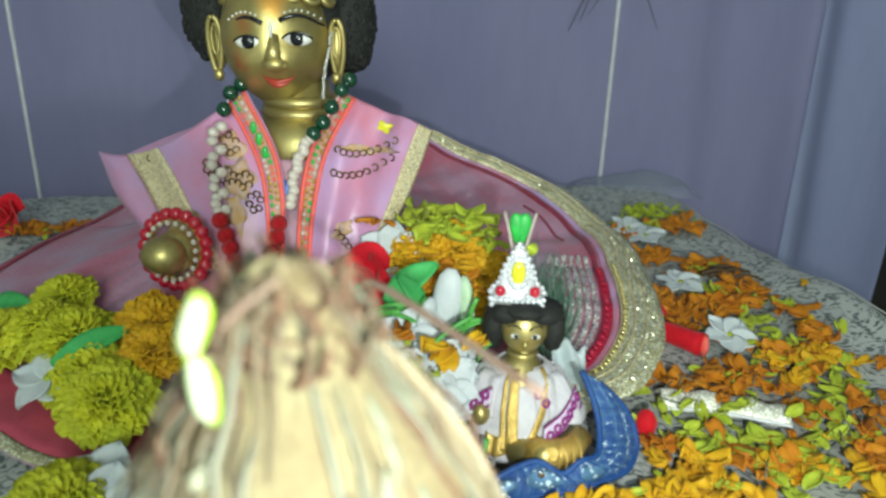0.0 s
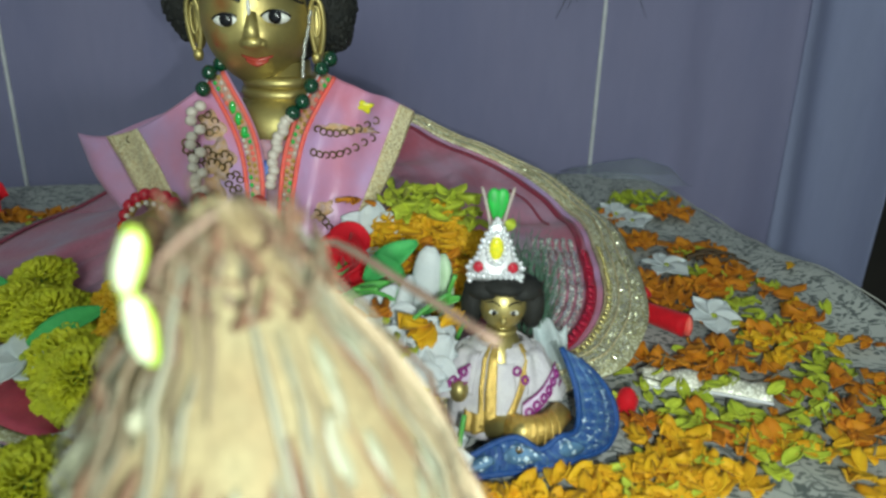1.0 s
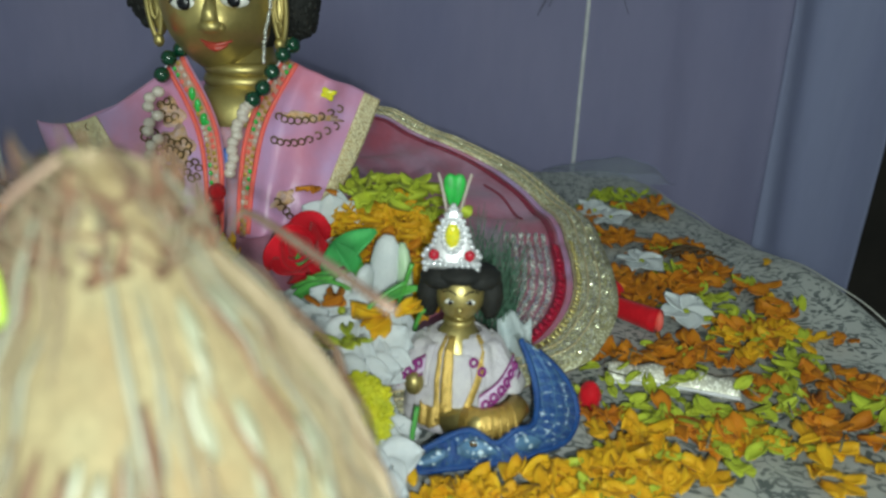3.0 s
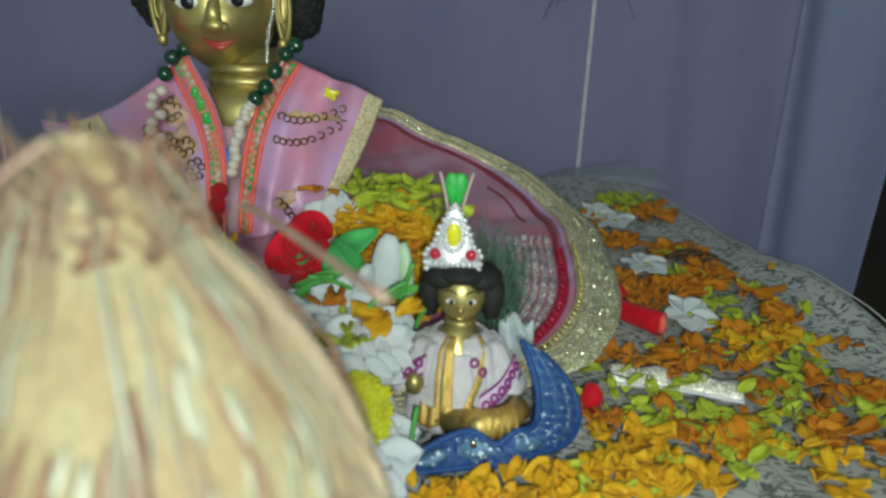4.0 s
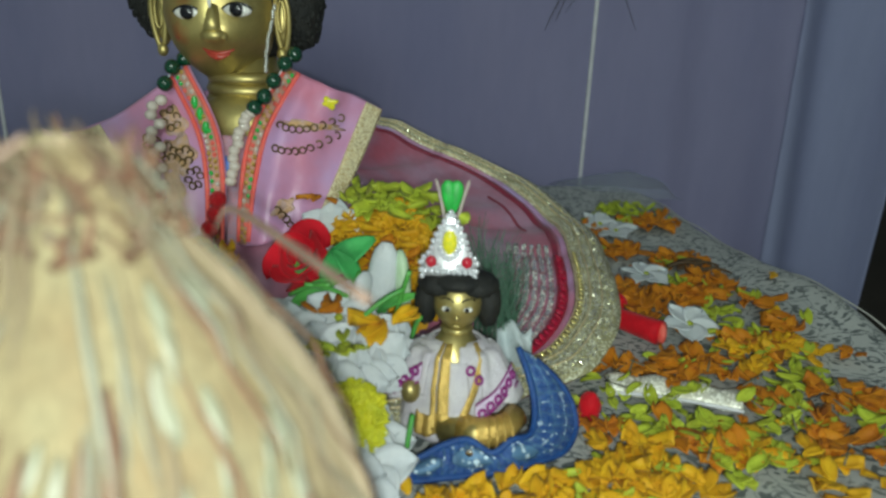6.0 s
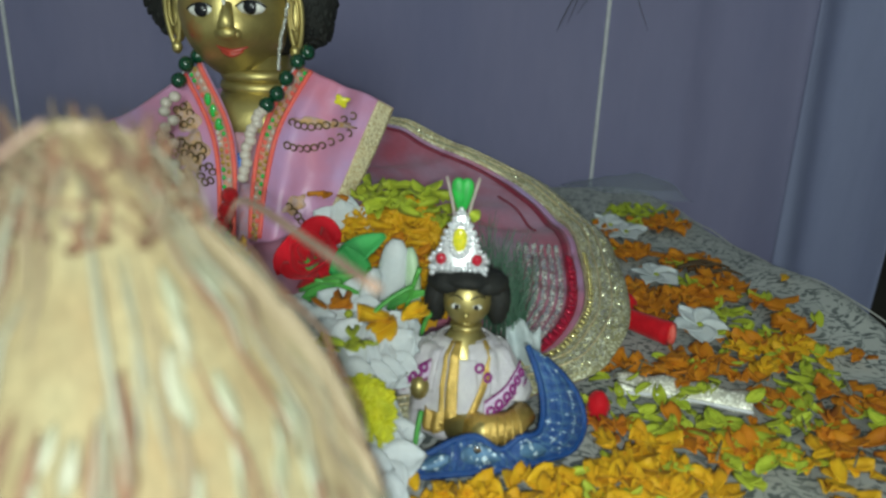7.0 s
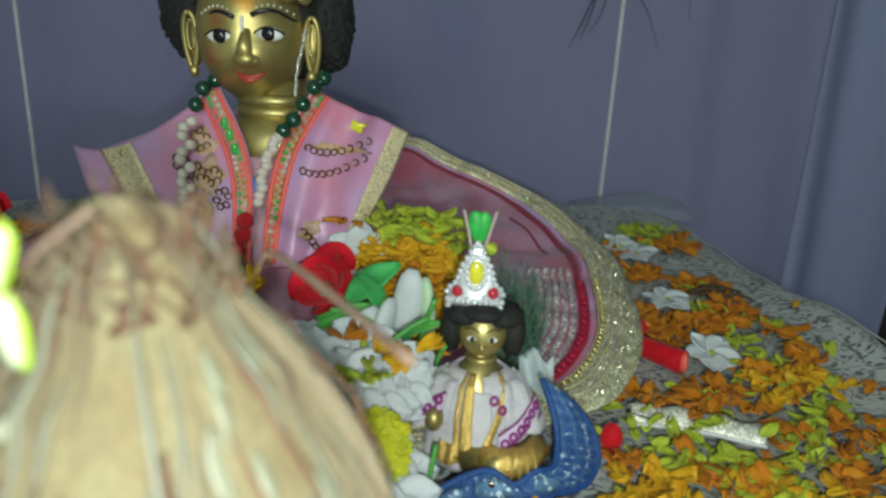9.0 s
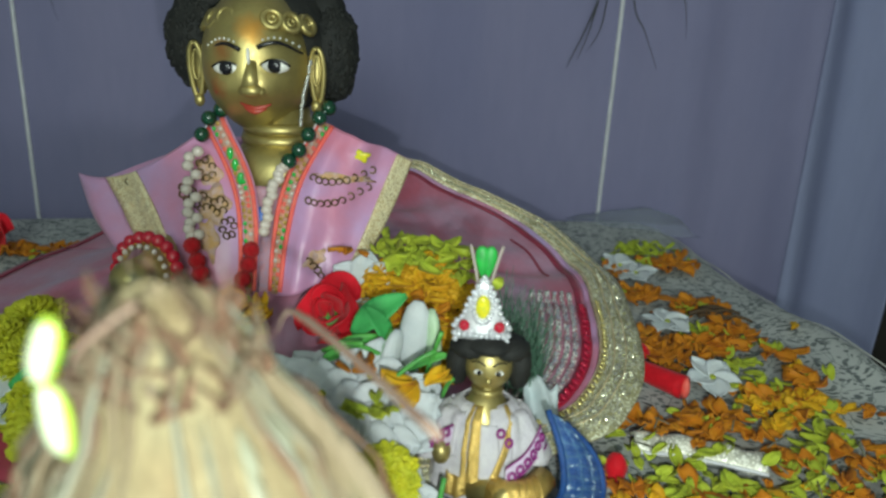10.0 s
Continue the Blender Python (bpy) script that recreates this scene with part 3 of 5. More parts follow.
def brass_figure():
    bm = bmesh.new()
    hc = Vector((HX - 0.0062, 0.512, 0.2))

    def face(p):
        q = Vector(p)
        front = max(0, -p.y)
        if p.z < 0:
            q.x *= 1 - 0.08 * p.z * p.z
            q.y *= 1 - 0.10 * p.z * p.z
        q.y -= 0.05 * front * math.exp(-((p.z + 0.32) / 0.3) ** 2)
        for sx in (-1, 1):
            d = ((p.x - sx * 0.36) / 0.25) ** 2 + ((p.z - 0.0) / 0.14) ** 2
            q.y += 0.06 * front * math.exp(-d)
            d = ((p.x - sx * 0.45) / 0.25) ** 2 + ((p.z + 0.36) / 0.22) ** 2
            q.y -= 0.09 * front * math.exp(-d)
        return q
    ball(hc, (0.0352, 0.0425, 0.046), 48, 36, bm, 5, face)
    ball((HX + 0.0015, 0.4672, 0.1858), (0.0068, 0.0050, 0.0044), 16, 12, bm, 0)
    tube([(HX + 0.001, 0.4725, 0.202), (HX + 0.001, 0.4690, 0.195), (HX + 0.0015, 0.4660, 0.1875)], lambda t: 0.0028 + 0.0026 * t, 12, bm, 0)
    for sx in (-1, 1):
        ball((HX + 0.0015 + sx * 0.0052, 0.4690, 0.1850), (0.0032, 0.0036, 0.0030), 12, 8, bm, 0)
    for sx in (-1, 1):
        ear = Vector((HX - 0.0058 + sx * 0.0382, 0.507, 0.192))
        ball(ear + Vector((0, 0.002, 0)), (0.0046, 0.006, 0.0160), 16, 12, bm, 0)
        tube([ear + Vector((sx * 0.0010 + 0.0040 * math.sin(a) * (1 + 0.25 * math.cos(a)), -0.0045 - 0.002 * math.cos(a), 0.0178 * math.cos(a))) for a in [i * math.tau / 24 for i in range(25)]], 0.0017, 8, bm, 0)
        tube([ear + Vector((sx * 0.0006 + 0.0022 * math.sin(a), -0.0050, 0.004 + 0.0095 * math.cos(a))) for a in [i * math.tau / 16 for i in range(17)]], 0.0010, 6, bm, 0)
        ball(ear + Vector((0, -0.004, -0.0185)), (0.0034, 0.0032, 0.0042), 12, 8, bm, 0)
        ball((HX + 0.0008 + sx * 0.0146, 0.4718, 0.1990 + sx * 0.0013), (0.0086, 0.0035, 0.0042), 18, 12, bm, 2)
        ball((HX + 0.0008 + sx * 0.0146, 0.4696, 0.1992 + sx * 0.0013), (0.0044, 0.0022, 0.0042), 14, 10, bm, 3)
        tube([(HX + 0.0008 + sx * 0.0146 + 0.0090 * k, 0.4690 + 0.0022 * k * k, 0.1992 + sx * 0.0013 + 0.0036 * (1 - k * k)) for k in [q / 5 for q in range(-5, 6)]], lambda t: 0.0007, 6, bm, 3)
        tube([(HX + sx * (0.005 + 0.0245 * t), 0.4705 + 0.012 * t * t, 0.2095 + sx * 0.0010 + 0.0045 * math.sin(math.pi * min(1, t * 1.05)) - 0.003 * t) for t in [i / 8 for i in range(9)]], lambda t: 0.0016 - 0.0009 * t, 6, bm, 3)
        for i in range(7):
            t = 0.15 + i * 0.13
            ball((HX + sx * (0.005 + 0.0245 * t), 0.4695 + 0.012 * t * t, 0.2125 + sx * 0.0010 + 0.0045 * math.sin(math.pi * t) - 0.003 * t), 0.0008, 6, 4, bm, 2)
    lip = [k / 6 for k in range(-6, 7)]
    tube([(HX + 0.0032 + 0.0094 * k, 0.4686 + 0.0022 * k * k, 0.1756 + 0.0022 * k * k - 0.0007 * math.exp(-(k / 0.2) ** 2)) for k in lip], lambda t: 0.0017 - 0.0011 * abs(2 * t - 1), 8, bm, 4)
    tube([(HX + 0.0032 + 0.0068 * k, 0.4684 + 0.0016 * k * k, 0.1733 + 0.0022 * k * k) for k in lip], lambda t: 0.0020 - 0.0013 * abs(2 * t - 1), 8, bm, 4)
    ball((HX, 0.4688, 0.2055), (0.0013, 0.0016, 0.005), 8, 8, bm, 2)
    ball((HX - 0.020, 0.4738, 0.185), (0.0034, 0.0012, 0.0032), 10, 8, bm, 4)
    for i in range(4):
        ring((-0.097, 0.515, 0.158 - i * 0.0075), 0.0215 + i * 0.0006, 0.0042, None, 32, 8, bm, 0)
    tube([(-0.097, 0.515, 0.17), (-0.097, 0.515, 0.128), (-0.096, 0.517, 0.115), (-0.095, 0.52, 0.09), (-0.095, 0.52, 0.03), (-0.095, 0.52, 0.006)], lambda t: table([(0, 0.0195), (0.15, 0.0205), (0.35, 0.038), (0.6, 0.036), (1, 0.045)], t)[0], 28, bm, 0)
    # chest above the neckline, one forearm
    ball((-0.097, 0.497, 0.128), (0.030, 0.020, 0.022), 20, 14, bm, 0)
    tube([(-0.128, 0.51, 0.118), (-0.152, 0.492, 0.092), (-0.160, 0.470, 0.076), (-0.163, 0.452, 0.071), (-0.164, 0.436, 0.073)], lambda t: 0.017 - 0.004 * t, 14, bm, 0)
    ball((-0.164, 0.428, 0.076), (0.0135, 0.0125, 0.012), 14, 10, bm, 0)
    # cast curls along the hairline
    for deg in (-66, -44, -24, 24, 44, 66):
        a = radians(deg)
        ring((HX - 0.0035 + 0.0345 * math.sin(a), 0.512 - 0.0318 * math.cos(a), 0.2290 - 0.006 * abs(math.sin(a))), 0.0055, 0.0022, rot(62, 0, deg), 14, 6, bm, 0)
        ring((HX - 0.0035 + 0.0345 * math.sin(a), 0.512 - 0.0316 * math.cos(a), 0.2290 - 0.006 * abs(math.sin(a))), 0.0022, 0.0014, rot(62, 0, deg), 10, 6, bm, 0)
    # hair: cap and side locks
    ball((HX, 0.528, 0.208), (0.041, 0.037, 0.045), 32, 22, bm, 1)
    rng = random.Random(7)
    for sx, dz in ((-1.14, -0.003), (0.80, -0.008)):
        for x, y, z, r in ((0.043, 0.525, 0.226, 0.0145), (0.048, 0.523, 0.212, 0.0135), (0.049, 0.522, 0.200, 0.0110), (0.040, 0.53, 0.239, 0.0145)):
            ball((HX + sx * x, y, z + dz), (r, r * 0.9, r * 1.15), 14, 10, bm, 1)
        ball((HX + sx * 0.047, 0.525, 0.213 + dz), (0.0180, 0.0165, 0.0308), 24, 18, bm, 1, lambda p, k=sx: p * (1 + 0.10 * noise.noise(Vector((p.x * 1.6, p.z * 2.2, k)))))
        for k in range(520):
            u, w = rng.uniform(0, math.tau), rng.uniform(-1, 1)
            c = math.sqrt(1 - w * w)
            p = Vector((HX + sx * 0.047, 0.525, 0.213 + dz)) + Vector((0.0175 * c * math.cos(u), 0.0160 * c * math.sin(u), 0.0300 * w)) * (1 + 0.13 * noise.noise(Vector((c * math.cos(u) * 1.6, w * 2.2, sx))))
            r = rng.uniform(0.0009, 0.0019)
            ball(p, (r, r, r * 1.5), 7, 5, bm, 1, lambda v, o=p: v * (1 + 0.4 * noise.noise(v * 2.5 + o * 300)))
    for k in range(330):
        u, w = rng.uniform(0, math.tau), rng.uniform(0.35, 1)
        c = math.sqrt(1 - w * w)
        ball((HX + 0.042 * c * math.cos(u), 0.528 + 0.037 * c * math.sin(u) * (0.3 if math.sin(u) < 0 else 1), 0.208 + 0.045 * w), rng.uniform(0.0011, 0.0022), 7, 5, bm, 1)
    return bm


lone("brass_figure", brass_figure(), [BRASS, HAIR, EYE_WHITE, EYE_BLACK, LIP_RED, FACE_BRASS], "seated polished brass figurine with painted eyes and black hair", "figurine")

# ---- pink satin cape ----
cape = thing("cape", (-0.1, 0.49, 0.06), "pink satin cape with gold ribbon and coral piping on the figure", "cape")
LEFT_IN = [(-0.125, 0.488, 0.166), (-0.1045, 0.472, 0.134), (-0.0965, 0.4605, 0.106), (-0.0965, 0.4505, 0.062)]
LEFT_OUT = [(-0.237, 0.512, 0.115), (-0.222, 0.501, 0.095), (-0.203, 0.489, 0.074), (-0.176, 0.474, 0.055)]
RIGHT_IN = [(-0.066, 0.489, 0.167), (-0.083, 0.474, 0.134), (-0.0885, 0.462, 0.10), (-0.0890, 0.452, 0.062)]
RIGHT_OUT = [(-0.008, 0.512, 0.140), (-0.014, 0.500, 0.122), (-0.022, 0.484, 0.102), (-0.034, 0.468, 0.078)]


def cape_at(inn, out, u, v, lift=0.0):
    a, b = along(inn, v), along(out, v)
    p = a.lerp(b, u)
    p.y -= (0.016 * math.sin(math.pi * u) * (0.4 + 0.6 * v)) + lift
    p.y += 0.005 * math.sin(u * 8 + v * 2.5 + 1) * u * (1 - u) * 3 + 0.002 * math.sin(u * 21 - v * 3) * u * (1 - u) * 3 + 0.002 * noise.noise(Vector((u * 5, v * 4, out[0][0] * 9)))
    p.z += (-0.011 if out[0][0] < -0.1 else 0.002) * math.sin(math.pi * u ** 1.2) * (1 - v) ** 2
    return p


def cape_strip(name, inn, out, u0, u1, v0, v1, m, label="", lift=0.0016, nu=6, nv=24, th=0.001):
    return part(name, sheet(lambda u, v: cape_at(inn, out, lerp(u0, u1, u), lerp(v0, v1, v), lift), nu, nv, th), m, cape, label)


left_panel = part("panel", sheet(lambda u, v: cape_at(LEFT_IN, LEFT_OUT, u, v), 40, 30, 0.0012), PINK, cape)
right_panel = part("panel", sheet(lambda u, v: cape_at(RIGHT_IN, RIGHT_OUT, u, v), 40, 30, 0.0012), PINK, cape)
part("back", sheet(lambda u, v: Vector((lerp(lerp(-0.236, -0.196, v), lerp(-0.010, -0.052, v), u), 0.514 + 0.03 * math.sin(math.pi * u), lerp(0.108 + 0.026 * u + 0.024 * math.sin(math.pi * u), 0.05, v))), 30, 10, 0.0012), PINK, cape)
cape_strip("ribbon", LEFT_IN, LEFT_OUT, 0.56, 0.80, 0.0, 1.0, GOLD_RIBBON, "gold ribbon")
part("turned_edge", sheet(lambda u, v: cape_at(LEFT_IN, LEFT_OUT, lerp(0.80, 1.0, u), v) + Vector((-0.004 * math.sin(math.pi * v) * u, -0.002 - 0.007 * math.sin(math.pi * u) * (0.4 + 0.6 * math.sin(math.pi * v)), 0.003 * u)), 12, 24, 0.0012), PINK, cape, "paler turned-over pink satin edge")
cape_strip("ribbon", RIGHT_IN, RIGHT_OUT, 0.84, 1.0, 0.0, 1.0, GOLD_RIBBON, "gold ribbon")

GREEN_BEAD = mat("green_bead", (0.004, 0.055, 0.026), (0.003, 0.035, 0.018), scale=300, rough=0.16, coat=0.5)
PEARL = mat("pearl", (0.64, 0.57, 0.50), (0.50, 0.43, 0.38), scale=300, rough=0.25, coat=0.4)
RED_POM = mat("red_pompom", (0.55, 0.006, 0.012), (0.4, 0.004, 0.01), scale=500, rough=0.85, spec=0.2, bump=0.8, bscale=1500, sheen=0.5)
RED_GEM = mat("red_glass_bead", (0.55, 0.01, 0.03), (0.42, 0.01, 0.03), rough=0.12, coat=0.6)
SEQUIN = mat("antique_gold_sequin", (0.20, 0.13, 0.05), (0.12, 0.08, 0.035), scale=500, rough=0.35, metal=0.7)
BLUE_TAPE = mat("blue_tape", (0.03, 0.12, 0.5), (0.05, 0.16, 0.42), scale=400, rough=0.4)
GREEN_STONE = mat("green_stone", (0.03, 0.5, 0.08), (0.02, 0.36, 0.06), rough=0.15, coat=0.5)
YELLOW_STONE = mat("yellow_stone", (0.85, 0.72, 0.03), (0.6, 0.6, 0.03), scale=500, rough=0.12, coat=0.6)
ORANGE_BRAID = mat("orange_braid", (0.62, 0.30, 0.20), (0.42, 0.26, 0.22), scale=260, rough=0.6, bump=0.5, bscale=900)
PLACKET = mat("cream_placket", (0.52, 0.24, 0.28), (0.42, 0.28, 0.38), scale=350, rough=0.6, bump=0.4, bscale=900)

# trims of the cape
for inn, out in ((LEFT_IN, LEFT_OUT), (RIGHT_IN, RIGHT_OUT)):
    k = 1 if inn is LEFT_IN else 1.45
    cape_strip("collar_braid", inn, out, 0.025 * k, 0.085 * k, 0.0, 0.98, ORANGE_BRAID, "orange braid with stones", 0.0012, 3, 30)
    for u in (0.015, 0.105):
        part("piping", tube([cape_at(inn, out, u * k, v / 24, 0.0018) for v in range(24)], 0.0015, 7), CORAL, cape, "coral piping cord")
sb = [finish(ball((0, 0, 0), (0.0014, 0.0011, 0.0016), 8, 5), "braid_bead", m) for m in (GOLD_TRIM, CORAL, GREEN_STONE, GOLD_TRIM, PEARL)]
for inn, out, k in ((LEFT_IN, LEFT_OUT, 1), (RIGHT_IN, RIGHT_OUT, 1.45)):
    for i in range(44):
        p = cape_at(inn, out, (0.045 + 0.03 * (i % 2)) * k, 0.02 + i * 0.0215, 0.0022)
        piece("braid_bead", sb[(i * 7 + i // 3) % 5], left_panel if inn is LEFT_IN else right_panel, Matrix.Translation(p))
part("placket", sheet(lambda u, v: Vector((lerp(lerp(-0.105, -0.0985, v), lerp(-0.083, -0.087, v), u), lerp(0.474, 0.4545, v), lerp(0.126, 0.062, v))), 6, 20, 0.001), PLACKET, cape, "cream embroidered placket")
part("tape", sheet(lambda u, v: Vector((lerp(-0.0985, -0.0945, u), lerp(0.4650, 0.4600, v), lerp(0.115, 0.098, v))), 2, 6, 0.0012), BLUE_TAPE, cape, "short blue tape")
for v in (0.2, 0.26, 0.34):
    p = cape_at(LEFT_IN, LEFT_OUT, 0.055, v, 0.003)
    part("stone", ball(p, (0.0022, 0.0016, 0.0042), 10, 8), GREEN_STONE, cape, "bright green stone")
sq = finish(ring((0, 0, 0), 0.0021, 0.0006, pose(0, 0, 0, 90, 0, 0), 12, 5), "sequin", SEQUIN)
spots = []
for i in range(9):
    spots.append((RIGHT_IN, RIGHT_OUT, 0.25 + 0.055 * i, 0.30 + 0.05 * math.sin(i / 8 * 3.1) - 0.012 * i))
    spots.append((RIGHT_IN, RIGHT_OUT, 0.28 + 0.055 * i, 0.44 + 0.06 * math.sin(i / 8 * 3.1) - 0.014 * i))
for i in range(4):
    spots.append((RIGHT_IN, RIGHT_OUT, 0.42 + 0.05 * i, 0.80 + 0.035 * i))
for cu, cv in ((0.20, 0.22), (0.27, 0.40), (0.20, 0.47), (0.17, 0.64), (0.33, 0.30)):
    for i in range(6):
        a = i * 1.05
        spots.append((LEFT_IN, LEFT_OUT, cu + 0.032 * math.cos(a), cv + 0.05 * math.sin(a)))
spots.append((LEFT_IN, LEFT_OUT, 0.66, 0.1))
GOLD_STITCH = mat("gold_stitch", (0.62, 0.36, 0.14), (0.60, 0.42, 0.40), scale=220, rough=0.5, metal=0.2, bump=0.6, bscale=900)
for inn, out, cu, cv, wu, wv in ((LEFT_IN, LEFT_OUT, 0.22, 0.45, 0.075, 0.14), (LEFT_IN, LEFT_OUT, 0.28, 0.66, 0.05, 0.12), (LEFT_IN, LEFT_OUT, 0.19, 0.25, 0.05, 0.09), (RIGHT_IN, RIGHT_OUT, 0.47, 0.80, 0.09, 0.05), (RIGHT_IN, RIGHT_OUT, 0.5, 0.28, 0.24, 0.025)):
    part("embroidery", sheet(lambda u, v: cape_at(inn, out, cu + wu * v * math.cos(u * math.tau) * (1 + 0.2 * math.sin(u * 31)), cv + wv * v * math.sin(u * math.tau) * (1 + 0.2 * math.sin(u * 31)), 0.0010), 30, 3, 0.0006, wrap=True), GOLD_STITCH, cape, "patch of gold thread embroidery")
for inn, out, u, v in spots:
    p = cape_at(inn, out, u, v, 0.0018)
    piece("sequin", sq, left_panel if inn is LEFT_IN else right_panel, pose(p.x, p.y, p.z, random.uniform(-20, 20), 0, random.uniform(-20, 20)))
part("yellow_motif", ball(cape_at(RIGHT_IN, RIGHT_OUT, 0.55, 0.12, 0.002), (0.0052, 0.0016, 0.0036), 12, 8, None, 0, lambda p: p * (1 + 0.3 * math.sin(4 * math.atan2(p.z, p.x)))), YELLOW_STONE, cape, "small yellow embroidered flower")
chunk = finish(ball((0, 0, 0), (0.0021, 0.0017, 0.0021), 8, 6), "bead", SILVER_STRIPE)
for i in range(34):
    p = cape_at(LEFT_IN, LEFT_OUT, 0.52 + 0.24 * random.random(), 0.80 + 0.18 * random.random(), 0.002)
    piece("sparkle_bead", chunk, left_panel, pose(*p))


# ---- necklaces and garlands ----
def string_of(name, label, category, pts, n, me, parts="bead", jitter=0.0, spin=0.0, thread=0.0005):
    e = thing(name, pts[0], label, category)
    line = [along(pts, i / 40) for i in range(41)]
    part("thread", tube(line, thread, 5), PIPING, e)
    for i in range(n):
        p = along(pts, (i + 0.5) / n)
        a = i * 2.1
        piece(parts, me, e, pose(p.x + spin * math.cos(a) + random.uniform(-jitter, jitter), p.y - 0.001 + spin * 0.4 * math.sin(a), p.z + random.uniform(-jitter, jitter)))
    return e


gb = finish(ball((0, 0, 0), (0.0049, 0.0049, 0.0049), 14, 10), "bead", GREEN_BEAD)
string_of("bead_necklace", "necklace of glossy dark green glass beads", "necklace",
          [(-0.121, 0.508, 0.173), (-0.133, 0.492, 0.167), (-0.139, 0.479, 0.152)], 4, gb, jitter=0.001)
string_of("bead_necklace", "necklace of glossy dark green glass beads", "necklace",
          [(-0.060, 0.500, 0.176), (-0.064, 0.482, 0.168), (-0.072, 0.471, 0.153), (-0.081, 0.466, 0.143)], 5, gb, jitter=0.001)
pl = finish(ball((0, 0, 0), (0.0037, 0.0035, 0.0033), 12, 8), "pearl", PEARL)
string_of("pearl_string", "twisted string of cream pearls on the pink cape", "necklace",
          [(-0.140, 0.470, 0.148), (-0.140, 0.464, 0.128), (-0.138, 0.458, 0.108), (-0.135, 0.452, 0.096)], 14, pl, "pearl", 0.0004, 0.0035)
string_of("pearl_string", "short string of cream pearls hanging in the neckline", "necklace",
          [(-0.081, 0.466, 0.143), (-0.087, 0.466, 0.132), (-0.091, 0.463, 0.117), (-0.0925, 0.459, 0.100)], 12, pl, "pearl", 0.0003, 0.001)
sb2 = finish(ball((0, 0, 0), (0.0012, 0.0012, 0.0014), 8, 6), "bead", mat("silver_bead", (0.72, 0.72, 0.68), (0.5, 0.5, 0.46), rough=0.2, metal=0.6))
string_of("ear_chain", "thin silver bead chain hanging from the ear", "chain", [(-0.0710, 0.4920, 0.2029), (-0.0722, 0.4860, 0.1905), (-0.0742, 0.4830, 0.1773), (-0.0745, 0.4800, 0.1648)], 22, sb2, "bead", 0.0004, thread=0.0003)
pm = finish(ball((0, 0, 0), (0.0052, 0.005, 0.0052), 16, 12, None, 0, lambda p: p * (1 + 0.16 * noise.noise(p * 6))), "pompom", RED_POM)
string_of("pompom_garland", "garland of small red pompoms hanging over the cape", "garland",
          [(-0.135, 0.448, 0.097), (-0.130, 0.442, 0.084), (-0.124, 0.436, 0.072), (-0.116, 0.432, 0.062)], 5, pm, "pompom", 0.0008)
string_of("pompom_garland", "garland of small red pompoms hanging over the cape", "garland",
          [(-0.098, 0.452, 0.094), (-0.100, 0.445, 0.082), (-0.104, 0.438, 0.070), (-0.108, 0.433, 0.060)], 5, pm, "pompom", 0.0008)
bangle = thing("bangle", (-0.164, 0.445, 0.05), "red glass bead bangle edged with pearls, round the brass wrist", "bangle")
hoop = part("hoop", ring((-0.164, 0.447, 0.073), 0.0195, 0.0022, pose(0, 0, 0, 78, 0, -14), 36, 8), GOLD_TRIM, bangle)
rg = finish(ball((0, 0, 0), (0.0043, 0.0043, 0.0043), 12, 8), "red_bead", RED_GEM)
pl2 = finish(ball((0, 0, 0), (0.0019, 0.0019, 0.0019), 8, 6), "pearl", PEARL)
for i in range(20):
    a = i * math.tau / 20
    o = pose(0, 0, 0, 78, 0, -14).to_3x3() @ Vector((math.cos(a) * 0.0225, math.sin(a) * 0.0225, 0))
    q = pose(0, 0, 0, 78, 0, -14).to_3x3() @ Vector((math.cos(a + 0.15) * 0.0180, math.sin(a + 0.15) * 0.0180, 0.003))
    piece("red_bead", rg, hoop, Matrix.Translation(Vector((-0.164, 0.446, 0.073)) + o))
    piece("pearl", pl2, hoop, Matrix.Translation(Vector((-0.164, 0.443, 0.073)) + q))


# ---- flowers ----
ORANGE = mat("marigold_orange", (0.662, 0.274, 0.0166), (0.613, 0.207, 0.0132), scale=120, rough=0.6, fine=0.15, spread=0.22, sheen=0.2, thin=0.2, spec=0.25)
AMBER = mat("marigold_amber", (0.728, 0.455, 0.0183), (0.701, 0.364, 0.0145), scale=120, rough=0.6, fine=0.15, spread=0.2, sheen=0.2, thin=0.2, spec=0.25)
LIME = mat("yellow_green_petal", (0.497, 0.563, 0.0497), (0.381, 0.481, 0.0455), scale=120, rough=0.55, fine=0.15, spread=0.25, sheen=0.2, thin=0.2, spec=0.25)
LEMON = mat("lemon_marigold", (0.589, 0.57, 0.0184), (0.423, 0.46, 0.0184), scale=90, rough=0.65, fine=0.2, spread=0.25, bump=0.4, bscale=500)
WHITE_PETAL = mat("white_petal", (0.80, 0.83, 0.84), (0.70, 0.75, 0.78), scale=70, rough=0.5, fine=0.06, spread=0.08, sheen=0.2, bump=0.2, bscale=300, thin=0.3, spec=0.25)
ROSE_RED = mat("rose_petal", (0.66, 0.012, 0.024), (0.54, 0.008, 0.018), scale=70, rough=0.7, spec=0.15, sheen=0.5, spread=0.15, bump=0.2)
STEM = mat("green_stem", (0.10, 0.42, 0.07), (0.06, 0.30, 0.06), scale=60, rough=0.45, spread=0.2)
LEAF = mat("leaf_green", (0.07, 0.46, 0.12), (0.05, 0.32, 0.09), scale=60, rough=0.6, spec=0.3, bump=0.3)
BUD_GREEN = mat("pale_bud", (0.42, 0.62, 0.36), (0.55, 0.70, 0.52), scale=60, rough=0.45)
